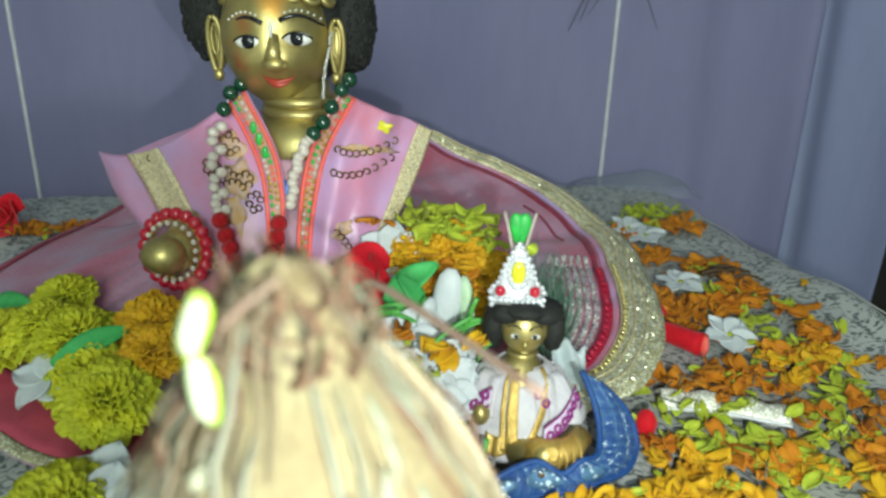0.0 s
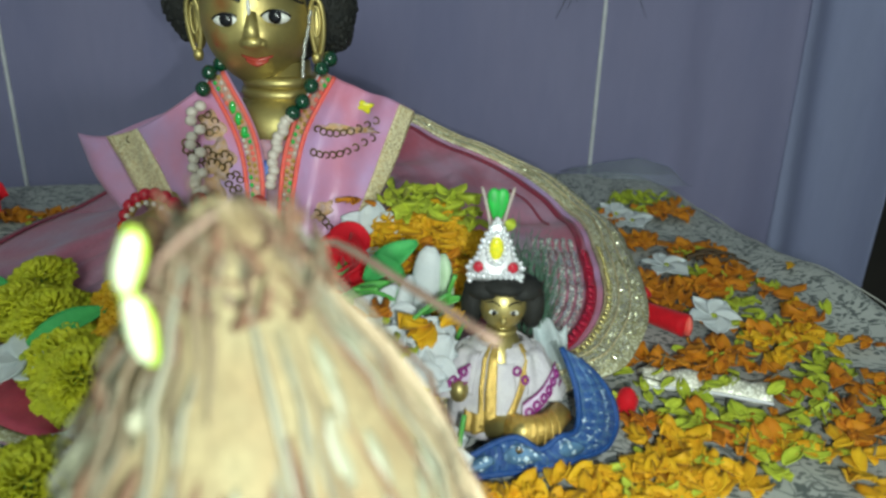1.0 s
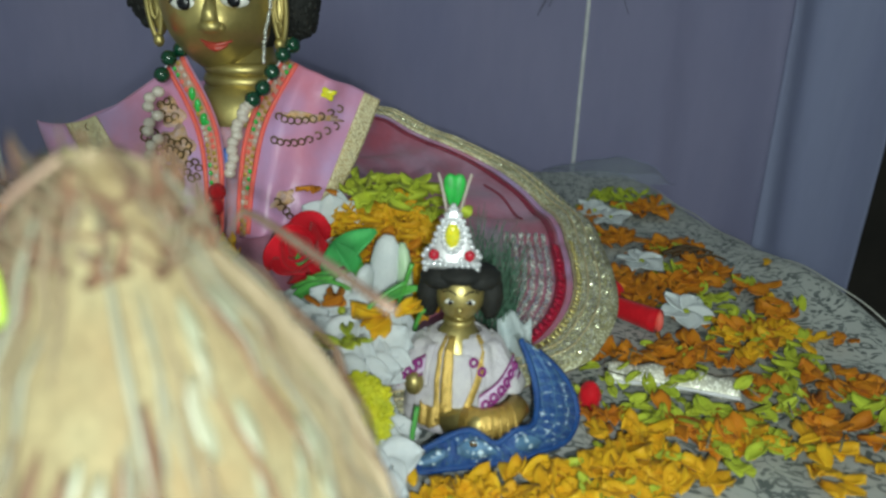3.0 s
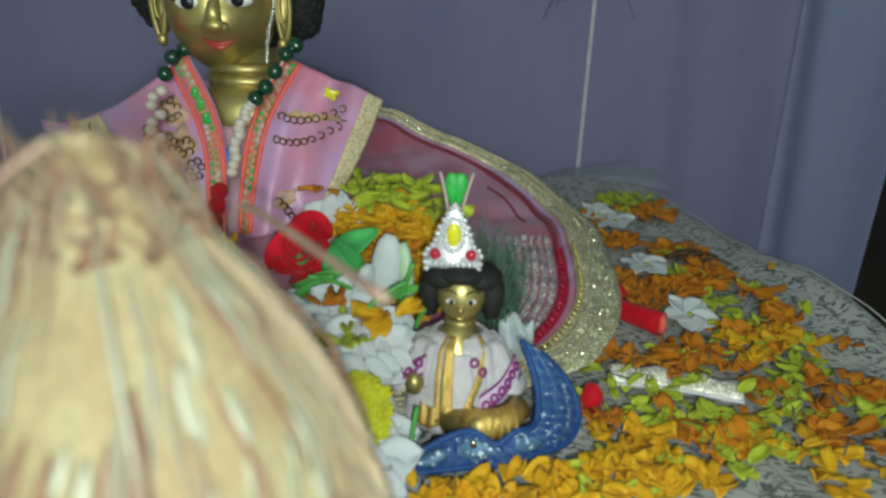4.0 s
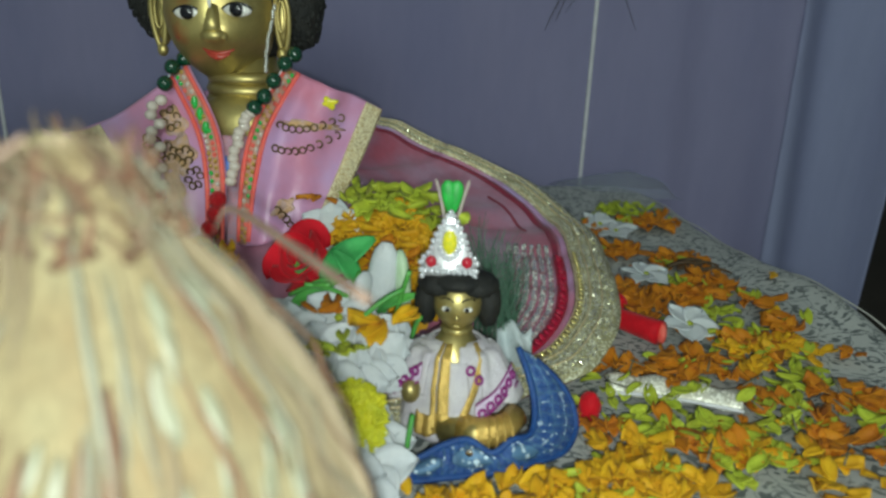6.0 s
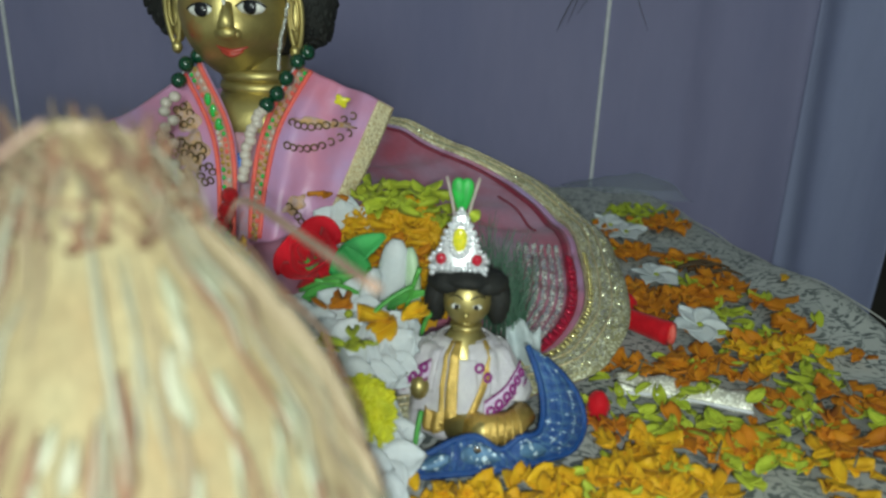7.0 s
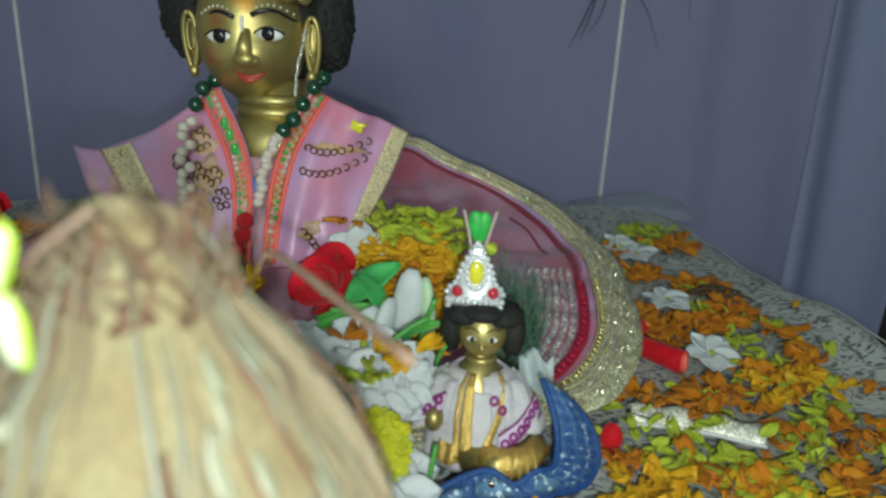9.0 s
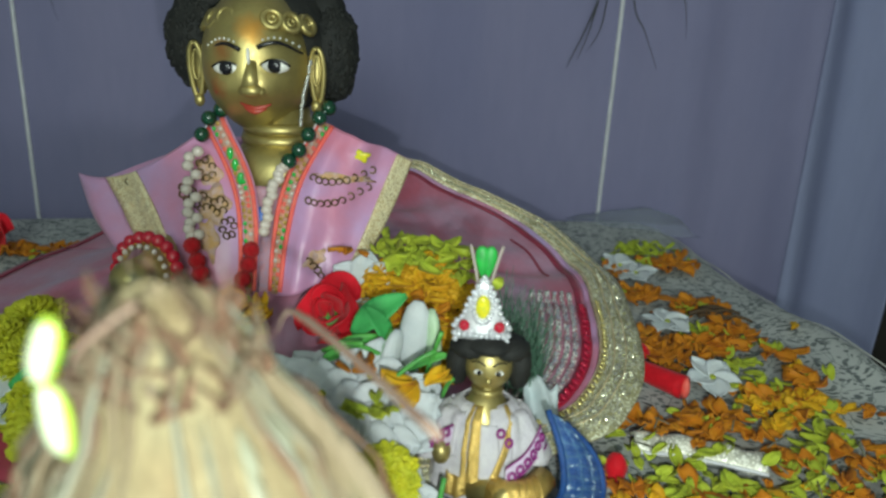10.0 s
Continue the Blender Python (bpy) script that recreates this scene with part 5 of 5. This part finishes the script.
for name, cx, cz, hw, hh, lean in (("upper_loop", -0.0305, 0.1825, 0.0023, 0.0056, 0.26), ("lower_loop", -0.0300, 0.1698, 0.0023, 0.0066, -0.34)):
    c = Vector((cx, 0.1355, cz))
    for nm, grow, m, dy in ((name, 1.0, FOIL, 0.0), ("edge", 1.34, FOIL_EDGE, 0.0009)):
        part(nm, ball(c + Vector((0, dy, 0)), (hw * grow, 0.0016, hh * (1 + (grow - 1) * 0.5)), 18, 14, None, 0, lambda p, k=lean: (p.x + k * p.z * 1.4 + 0.12 * math.sin(3 * p.z), p.y, p.z)), m, tie)
part("strap", tube([(-0.0300, 0.136, 0.1765), (-0.0285, 0.139, 0.1745), (-0.026, 0.143, 0.172)], 0.0007, 8), FIBRE, tie)

# ---- small brass figure with crown, robe and shawl ----
SX, SY = 0.049, 0.368


def small_figure():
    bm = bmesh.new()

    def face(p):
        q = Vector(p)
        if p.z < 0:
            q.x *= 1 - 0.22 * p.z * p.z
        return q
    ball((SX, SY, 0.0685), (0.0125, 0.0125, 0.0140), 30, 22, bm, 0, face)
    ball((SX, SY - 0.0128, 0.0650), (0.0016, 0.002, 0.0022), 10, 8, bm, 0)
    for sx in (-1, 1):
        ball((SX + sx * 0.0129, SY, 0.067), (0.0018, 0.003, 0.0046), 10, 8, bm, 0)
        ball((SX + sx * 0.0050, SY - 0.0112, 0.0690), (0.0026, 0.0013, 0.0014), 12, 8, bm, 2)
        ball((SX + sx * 0.0048, SY - 0.0121, 0.0690), (0.0013, 0.0008, 0.0014), 10, 6, bm, 3)
        tube([(SX + sx * (0.0018 + 0.007 * t), SY - 0.0122 + 0.004 * t * t, 0.0728 + 0.0018 * math.sin(math.pi * t)) for t in [i / 5 for i in range(6)]], 0.0004, 5, bm, 3)
        ball((SX + sx * 0.0156, SY + 0.002, 0.0675), (0.0062, 0.0090, 0.0125), 16, 12, bm, 1, lambda p: p * (1 + 0.12 * noise.noise(p * 4)))
        ball((SX + sx * 0.0095, SY + 0.000, 0.0782), (0.0110, 0.0112, 0.0062), 16, 12, bm, 1, lambda p: p * (1 + 0.12 * noise.noise(p * 4)))
    ball((SX, SY - 0.002, 0.0806), (0.0130, 0.0118, 0.0052), 18, 10, bm, 1)
    ball((SX, SY + 0.005, 0.0735), (0.0145, 0.0120, 0.0135), 20, 14, bm, 1)
    ball((SX, SY - 0.0117, 0.0602), (0.0028, 0.001, 0.0008), 10, 6, bm, 0)
    for i in range(2):
        ring((SX, SY, 0.0545 - i * 0.003), 0.0066, 0.0018, None, 20, 6, bm, 0)
    tube([(SX, SY, 0.056), (SX, SY - 0.001, 0.047), (SX, SY - 0.004, 0.036), (SX, SY - 0.006, 0.002)], lambda t: table([(0, 0.006), (0.3, 0.0115), (1, 0.016)], t)[0], 18, bm, 0)
    ball((SX, SY - 0.004, 0.044), (0.0125, 0.0085, 0.0065), 18, 10, bm, 0)
    # folded legs showing below the robe
    tube([(SX - 0.004, SY - 0.026, 0.012), (SX + 0.012, SY - 0.034, 0.016), (SX + 0.026, SY - 0.026, 0.016)], lambda t: 0.0072 - 0.001 * t, 12, bm, 0)
    ball((SX + 0.012, SY - 0.038, 0.014), (0.0072, 0.005, 0.0085), 14, 10, bm, 0)
    ball((SX - 0.021, SY - 0.021, 0.029), (0.005, 0.006, 0.0065), 12, 8, bm, 0)
    return bm


lone("small_brass_figure", small_figure(), [BRASS, HAIR, EYE_WHITE, EYE_BLACK], "small seated brass figurine with black hair, wearing crown and robe", "figurine")

ROBE = mat("white_robe", (0.59, 0.568, 0.576), (0.5, 0.469, 0.515), scale=120, rough=0.6, bump=0.4, bscale=400, sheen=0.3)
PURPLE = mat("purple_thread", (0.28, 0.02, 0.20), (0.20, 0.015, 0.16), scale=400, rough=0.6)
LILAC = mat("lilac_band", (0.62, 0.52, 0.66), (0.56, 0.46, 0.60), scale=200, rough=0.6, bump=0.3)
robe = thing("robe", (SX, SY, 0.003), "white embroidered robe with gold trim and purple chain bands", "robe")


def robe_at(a, v, lift=0.0):
    """a: degrees from the front; v: 0 at the neck, 1 at the seat."""
    r = table([(0, 0.0105), (0.18, 0.0195), (0.5, 0.0235), (1.0, 0.0265)], v)[0] + lift
    r *= 1 + 0.06 * math.sin(radians(a) * 5 + 1) * v + 0.03 * math.sin(radians(a) * 11) * v
    z = lerp(0.0515, 0.006, v)
    x = SX + 1.02 * r * math.sin(radians(a))
    y = SY - 0.004 * v - 0.82 * r * math.cos(radians(a)) - 0.006 * v
    return Vector((x, y, z))


for a0, a1, am in ((9, 150, 0.3), (-150, -9, -0.3)):
    part("robe_panel", sheet(lambda u, v: robe_at(lerp(lerp(a0, am, min(1.0, v * 2.2)) if a0 > 0 else a0, a1 if a0 > 0 else lerp(a1, am, min(1.0, v * 2.2)), u), lerp(0.04, 0.82, v)), 24, 18, 0.0012), ROBE, robe)
part("robe_skirt", sheet(lambda u, v: robe_at(lerp(-100, 100, u), lerp(0.55, 1.0, v), 0.0), 30, 8, 0.0012), ROBE, robe, "pale gathered lower cloth")
part("inner_cloth", sheet(lambda u, v: robe_at(lerp(-16, 18, u), lerp(0.17, 0.82, v), 0.0008), 12, 12, 0.0008), ROBE, robe, "white inner cloth")
for a0, a1, w in ((-12, -10, 13), (44, 2, 9), (-24, -20, 6)):
    part("gold_trim", sheet(lambda u, v: robe_at(lerp(a0, a1, v) + (u - 0.5) * w, lerp(0.03, 0.85, v), 0.0024), 4, 20, 0.0008), GOLD_TRIM, robe, "gold braid trim")
for sgn in (-1, 1):
    part("sleeve", sheet(lambda u, v: robe_at(sgn * lerp(34, 112, u), lerp(0.10, 0.62 - 0.2 * abs(u - 0.4), v), 0.0012 + 0.009 * v * math.sin(math.pi * u) + 0.0012 * math.sin(u * 16 + v * 3)), 22, 10, 0.001), ROBE, robe, "short flared white sleeve")
ch = finish(ring((0, 0, 0), 0.0019, 0.0008, pose(0, 0, 0, 90, 0, 0), 12, 5), "chain_link", PURPLE)
for sgn, a0, v0, a1, v1, n in ((1, 26, 0.62, 66, 0.33, 6), (-1, -40, 0.26, -58, 0.50, 5), (1, 20, 0.24, 30, 0.34, 2)):
    band = robe
    if n > 3:
        band = part("chain_band", sheet(lambda u, v: robe_at(lerp(a0 - 6 * sgn, a1 + 8 * sgn, v), lerp(v0, v1, v) + (u - 0.5) * 0.15, 0.0080), 4, 14, 0.0008), LILAC, robe, "lilac band")
        for o in (-0.095, 0.095):
            part("band_cord", tube([robe_at(lerp(a0 - 6 * sgn, a1 + 8 * sgn, i / 10), lerp(v0, v1, i / 10) + o, 0.0084) for i in range(11)], 0.0005, 5), PURPLE, robe, "thin purple cord")
    for i in range(n):
        t = i / (n - 1)
        p = robe_at(lerp(a0, a1, t), lerp(v0, v1, t), 0.0092 if n > 3 else 0.003)
        piece("chain_link", ch, band, pose(p.x, p.y, p.z, -20, 0, lerp(a0, a1, t)))

trousers = part("trousers", tube([(SX + 0.006, SY - 0.031, 0.014), (SX + 0.014, SY - 0.036, 0.0165), (SX + 0.024, SY - 0.032, 0.0170), (SX + 0.031, SY - 0.022, 0.0185)], lambda t: 0.0078 - 0.001 * t, 14), GOLD_TRIM, robe, "gold brocade trousers")
for i in range(7):
    part("rib", ring((SX + 0.008 + i * 0.0031, SY - 0.0320 - 0.004 * math.sin(i * 0.5), 0.0145 + 0.0005 * i), 0.0076, 0.0007, rot(0, 90, -10 + 5 * i), 18, 5), GOLD_TRIM, trousers)
part("sash", sheet(lambda u, v: robe_at(lerp(-42, 14, u), lerp(0.70, 0.92, v) + 0.03 * math.sin(u * 9), 0.0022 + 0.001 * math.sin(u * 25)), 20, 6, 0.0009), GOLD_TRIM, robe, "crumpled gold sash")

SILVER = mat("rhinestone_silver", (0.80, 0.81, 0.84), (0.66, 0.68, 0.72), scale=300, rough=0.15, metal=0.4, coat=0.4)
PLUME_GREEN = mat("plume_green", (0.02, 0.48, 0.06), (0.02, 0.30, 0.05), scale=200, rough=0.5, sheen=0.3)
crown = thing("crown", (SX - 0.004, SY + 0.006, 0.082), "silver rhinestone crown with yellow and red stones and green plume", "crown")
CR = pose(SX - 0.005, SY - 0.006, 0.0838, -14, 0, 0) @ Matrix.Diagonal((0.77, 0.9, 0.90, 1))


def crown_edge(t):
    """Half outline of the crown, from the base corner to the tip."""
    return along([(0.0165, 0.0), (0.0175, 0.008), (0.0120, 0.0135), (0.0095, 0.021), (0.0045, 0.029), (0.0, 0.0345)], t)


def plate(u, v):
    e = crown_edge(v)
    x = lerp(-e.x, e.x, u)
    return CR @ Vector((x, 6.0 * x * x, e.y))


PLATE = mat("crown_plate", (0.462, 0.462, 0.476), (0.378, 0.378, 0.392), scale=300, rough=0.3, metal=0.6)
crown_plate = part("plate", sheet(plate, 14, 20, 0.0012), PLATE, crown)
st = finish(ball((0, 0, 0), (0.00155, 0.0014, 0.00155), 8, 6), "rhinestone", SILVER)
random.seed(5)
for i in range(12):
    e = crown_edge(i / 11)
    for sx in ((-1, 1) if e.x > 0.001 else (1,)):
        piece("rhinestone", st, crown_plate, Matrix.Translation(CR @ Vector((sx * e.x, 6 * e.x * e.x - 0.0014, e.y))))
for i in range(16):
    a = i * math.tau / 16
    piece("rhinestone", st, crown_plate, Matrix.Translation(CR @ Vector((0.0060 * math.sin(a), -0.0014, 0.0185 + 0.0088 * math.cos(a)))))
for i in range(9):
    x = -0.0145 + i * 0.0036
    piece("rhinestone", st, crown_plate, Matrix.Translation(CR @ Vector((x, 6 * x * x - 0.0014, 0.0025))))
    if abs(x) > 0.004:
        piece("rhinestone", st, crown_plate, Matrix.Translation(CR @ Vector((x * 0.9, 6 * x * x - 0.0014, 0.0052))))
part("yellow_stone", ball(CR @ Vector((0, -0.0016, 0.0185)), (0.0036, 0.0022, 0.0062), 14, 10), YELLOW_STONE, crown, "oval yellow stone")
for sx in (-1, 1):
    part("red_stone", ball(CR @ Vector((sx * 0.0112, -0.0012, 0.0078)), (0.0028, 0.0022, 0.0030), 12, 8), RED_GEM, crown, "round red stone")
    part("plume", ball(CR @ Vector((sx * 0.0022, 0.003, 0.0425)), (0.0044, 0.0022, 0.0086), 14, 12, None, 0, lambda p, k=sx: (p.x * (0.75 + 0.35 * p.z) + 0.12 * k * p.z, p.y, p.z)), PLUME_GREEN, crown, "bright green plume")
# pale strands drawn in place of the hazy ring round the plume
HAZE = mat("plume_haze", (0.42, 0.34, 0.30), (0.36, 0.30, 0.28), scale=200, rough=0.5, fine=0.3)
for sx in (-1, 1):
    part("haze_strand", tube([CR @ Vector((sx * (0.004 + 0.0065 * t), 0.004, 0.030 + 0.026 * t - 0.004 * t * t)) for t in [i / 8 for i in range(9)]], 0.0009, 6), HAZE, crown, "thin pale strand standing in for haze round the plume")

LACE = mat("blue_lace", (0.015, 0.0562, 0.225), (0.0375, 0.12, 0.315), scale=160, rough=0.4, bump=0.8, bscale=600, fine=0.35, sheen=0.4)
LACE_DARK = mat("blue_lace_edge", (0.008, 0.048, 0.2), (0.012, 0.072, 0.256), scale=200, rough=0.5, bump=0.5, bscale=900)
LACE_SHEEN = glitter("blue_lace_glint", (0.10, 0.22, 0.38), (0.55, 0.70, 0.80), size=500, amount=0.15)
shawl = thing("blue_shawl", (0.09, 0.34, 0.003), "blue sequinned lace shawl wrapped round the small figure", "shawl")
SHAWL = [((0.080, 0.363, 0.047), (0.089, 0.360, 0.042)), ((0.085, 0.353, 0.037), (0.101, 0.360, 0.031)), ((0.088, 0.348, 0.026), (0.109, 0.359, 0.019)), ((0.088, 0.340, 0.019), (0.111, 0.352, 0.009)), ((0.085, 0.333, 0.016), (0.104, 0.339, 0.004)),
         ((0.077, 0.328, 0.0165), (0.090, 0.329, 0.004)), ((0.068, 0.324, 0.0115), (0.077, 0.323, 0.003)), ((0.057, 0.325, 0.0175), (0.062, 0.318, 0.003)), ((0.046, 0.322, 0.016), (0.047, 0.314, 0.003)), ((0.036, 0.319, 0.011), (0.035, 0.311, 0.003)), ((0.027, 0.317, 0.008), (0.027, 0.311, 0.003))]


def shawl_at(u, v, lift=0.0):
    a, b = along([p[0] for p in SHAWL], u), along([p[1] for p in SHAWL], u)
    p = a.lerp(b, v)
    puff = 0.004 * math.sin(math.pi * v) * (0.6 + 0.4 * abs(math.sin(u * 13)))
    return p + Vector((0.3 * (puff + lift), -0.8 * (puff + lift), 0.6 * (puff + lift)))


lace = part("lace", sheet(lambda u, v: shawl_at(u, v), 80, 12, 0.001), LACE, shawl)
for v in (0.02, 0.98):
    part("cord", tube([shawl_at(i / 60, v, 0.0008) for i in range(61)], 0.0017, 7), LACE_DARK, shawl, "dark blue edging cord")
for k in range(40):
    u = 0.02 + k / 40 * 0.93
    part("pleat", tube([shawl_at(u + 0.006 * math.sin(v + k), v / 8, 0.0005) for v in range(9)], 0.00045, 5), LACE_DARK if k % 2 else LACE_SHEEN, lace)
for k in range(6):
    part("cross_thread", tube([shawl_at(0.02 + 0.5 * i / 40, 0.14 + 0.14 * k + 0.012 * math.sin(i), 0.0005) for i in range(41)], 0.0004, 5), LACE_DARK if k % 2 else LACE_SHEEN, lace)
for u0, u1 in ((0.46, 0.56), (0.64, 0.78), (0.82, 0.94)):
    part("glint_panel", sheet(lambda u, v: shawl_at(lerp(u0, u1, u), 0.5 + (v - 0.5) * 0.6 * math.sin(math.pi * (0.1 + 0.8 * u)), 0.0012), 12, 6, 0.0008), LACE_SHEEN, shawl, "translucent pale blue panel")
MIRROR = mat("tiny_mirror", (0.9, 0.9, 0.92), rough=0.08, metal=1.0)
part("mirror", ball(shawl_at(0.72, 0.40, 0.002), (0.0022, 0.001, 0.0022), 12, 8), MIRROR, lace, "tiny round mirror")

# ---- things lying on the printed cloth ----
VELVET = mat("red_velvet", (0.60, 0.005, 0.014), (0.46, 0.004, 0.012), scale=120, rough=0.7, spec=0.2, sheen=0.6, bump=0.3)
roll = thing("red_velvet_roll", (0.165, 0.483, 0.0), "small bright red velvet roll lying beside a white flower", "fabric roll")
part("roll", tube([(0.150 + 0.031 * t, 0.501 - 0.028 * t, 0.0078) for t in [i / 8 for i in range(9)]], lambda t: 0.0066 + 0.0016 * t, 16), VELVET, roll)
part("end", ball((0.1815, 0.4725, 0.0078), (0.003, 0.005, 0.0075), 12, 8), CORAL, roll)
lone("red_pompom", ball((0.160, 0.525, 0.007), (0.009, 0.008, 0.007), 18, 12, None, 0, lambda p: p * (1 + 0.15 * noise.noise(p * 5))), VELVET, "dark red velvet pompom beside the skirt hem", "pompom")
lone("red_pompom", ball((0.1215, 0.376, 0.008), (0.0062, 0.006, 0.0085), 18, 12, None, 0, lambda p: p * (1 + 0.15 * noise.noise(p * 5))), VELVET, "small red pompom by the blue shawl", "pompom")
CREAM_GLINT = glitter("cream_glitter", (0.74, 0.72, 0.60), (0.96, 0.95, 0.85), size=900, amount=0.3)
strip = thing("brocade_strip", (0.17, 0.405, 0.0), "cream and silver brocade strip lying among petals", "fabric strip")
part("weave", sheet(lambda u, v: Vector((lerp(0.136, 0.206, u), lerp(0.397, 0.416, v) + 0.003 * math.sin(u * 4) - 0.010 * u, 0.004 + 0.007 * math.sin(math.pi * v) + 0.001 * math.sin(u * 20))), 30, 8, 0.001), CREAM_GLINT, strip)
for v in (0.0, 1.0):
    part("selvage", tube([(lerp(0.136, 0.206, u), lerp(0.397, 0.416, v) + 0.003 * math.sin(u * 4) - 0.010 * u, 0.005) for u in [i / 20 for i in range(21)]], 0.0011, 6), PIPING, strip)
random.seed(21)
for i, (x, y) in enumerate(((0.237, 0.600), (0.245, 0.606), (0.228, 0.598), (0.252, 0.598), (0.24, 0.612))):
    a = random.uniform(-0.6, 0.6)
    lone("dry_sprig", tube([(x - 0.014 * math.cos(a) + 0.028 * math.cos(a) * t, y + 0.02 * math.sin(a) * (t - 0.5), 0.006 + 0.004 * math.sin(3 * t) + 0.002 * (i % 3)) for t in [k / 6 for k in range(7)]], lambda t: 0.0022 - 0.0012 * t, 6), BROWN, "short dark dry sprig among marigold petals", "sprig", "dry sprigs")
for i in range(16):
    x, y, a = random.uniform(0.13, 0.30), random.uniform(0.33, 0.42), random.uniform(0, 3.1)
    l = random.uniform(0.008, 0.018)
    lone("straw", tube([(x + l * math.cos(a) * t, y + l * math.sin(a) * t, 0.010 + 0.003 * t) for t in (0, 0.5, 1)], 0.0005, 5), PALE_FIBRE, "thin pale dry straw lying on petals", "straw", "straws")

# ---- in the lap: ring and green tinsel ----
AMBER_GLASS = mat("amber_glass", (0.30, 0.05, 0.012), (0.22, 0.03, 0.01), rough=0.12, coat=0.6)
cup = thing("amber_ring", (-0.1042, 0.4290, 0.0519), "small amber glass ring with an orange rim", "ring")
part("rim", ring((-0.1042, 0.4250, 0.0659), 0.0085, 0.0018, pose(0, 0, 0, 55, 0, 0), 28, 8), ORANGE, cup, "orange rim")
part("bowl", ball((-0.1042, 0.4290, 0.0639), (0.0075, 0.006, 0.0075), 18, 12), AMBER_GLASS, cup)
TINSEL = mat("green_tinsel", (0.04, 0.12, 0.075), (0.12, 0.22, 0.16), scale=300, rough=0.3, spread=0.3)
random.seed(33)
bm = bmesh.new()
for i in range(250):
    x0, y0 = random.uniform(0.056, 0.084), random.uniform(0.425, 0.468)
    z0 = skirt_z(x0, y0) + 0.002
    h = random.uniform(0.025, 0.06) * (1 - 0.3 * (x0 - 0.066) / 0.03)
    dx, dy = random.uniform(-0.016, 0.014), random.uniform(-0.006, 0.01)
    tube([(x0 + dx * t * t, y0 + dy * t, z0 + h * t) for t in (0, 0.33, 0.66, 1)], lambda t: 0.00036 - 0.0002 * t, 4, bm)
lone("green_tinsel", bm, TINSEL, "tuft of dark green tinsel threads behind the small figure", "tinsel", kind="stuff")
SHEER = mat("white_net", (0.62, 0.68, 0.70), (0.52, 0.60, 0.62), scale=120, rough=0.6, bump=0.4)
lone("white_net", sheet(lambda u, v: Vector((lerp(0.072, 0.092, u), lerp(0.400, 0.425, v) + 0.004 * math.sin(u * 6), 0.012 + 0.018 * v + 0.003 * math.sin(u * 9 + v * 4))), 12, 10, 0.0008), SHEER, "crumpled white net behind the small figure", "net")

# ---- hanging dark strands by the curtain ----
STRAND = mat("dark_strand", (0.03, 0.035, 0.03), (0.05, 0.05, 0.045), scale=100, rough=0.7)
spray = thing("hanging_spray", (0.2, 0.93, 0.28), "dark thin artificial grass spray hanging before the curtain", "hanging plant")
for pts, w in (([(0.170, 0.93, 0.40), (0.160, 0.93, 0.27), (0.148, 0.928, 0.225), (0.128, 0.928, 0.176)], 0.0016), ([(0.185, 0.93, 0.40), (0.158, 0.93, 0.255), (0.150, 0.93, 0.215), (0.140, 0.93, 0.185)], 0.0012),
               ([(0.180, 0.93, 0.40), (0.168, 0.93, 0.26), (0.163, 0.93, 0.22), (0.150, 0.93, 0.195)], 0.001), ([(0.19, 0.93, 0.40), (0.197, 0.93, 0.26), (0.215, 0.93, 0.22), (0.233, 0.93, 0.18)], 0.0012),
               ([(0.20, 0.93, 0.40), (0.245, 0.93, 0.28), (0.257, 0.93, 0.25), (0.262, 0.93, 0.215)], 0.0011)):
    part("blade", tube([along(pts, i / 16) for i in range(17)], lambda t, w=w: w * (1.1 - 0.9 * t), 6), STRAND, spray)
part("stalk", tube([(0.185, 0.935, 0.39), (0.188, 0.95, 0.6), (0.19, 0.965, 0.9)], 0.003, 8), STRAND, spray)
part("blade", tube([(-0.5, 0.93, 0.30), (-0.497, 0.93, 0.24), (-0.486, 0.93, 0.198)], lambda t: 0.0012 * (1.1 - t), 6), STRAND, spray)

# ---- sheer net at the foot of the curtain ----
NET = mat("sheer_net", (0.50, 0.55, 0.66), (0.44, 0.48, 0.60), scale=60, rough=0.7, fine=0.1)
nt = NET.node_tree
clear = nt.nodes.new("ShaderNodeBsdfTransparent")
veil = nt.nodes.new("ShaderNodeMixShader")
veil.inputs[0].default_value = 0.80
nt.links.new(nt.nodes["Principled BSDF"].outputs[0], veil.inputs[1])
nt.links.new(clear.outputs[0], veil.inputs[2])
nt.links.new(veil.outputs[0], nt.nodes["Material Output"].inputs["Surface"])


def net_at(u, v):
    x = lerp(0.150, 0.300, u)
    crest = 0.013 * math.sin(math.pi * u ** 1.5) - 0.012 * (2 * u - 1) ** 4
    bow = 4 * v * (1 - v)
    return Vector((x, lerp(0.962, 0.875, v) + 0.003 * math.sin(u * 14), lerp(-0.016, -0.006, v) * (1 - bow) + bow * (crest + 0.001 * math.sin(u * 23))))


veil_cloth = thing("net_cloth", (0.22, 0.92, -0.01), "sheer pale net fold lying between seat and curtain", "net")
part("fold", sheet(net_at, 40, 16, 0.0006), NET, veil_cloth)
part("hem", tube([net_at(i / 40, 0.5) for i in range(41)], 0.0009, 6), NET, veil_cloth, "rolled net edge")
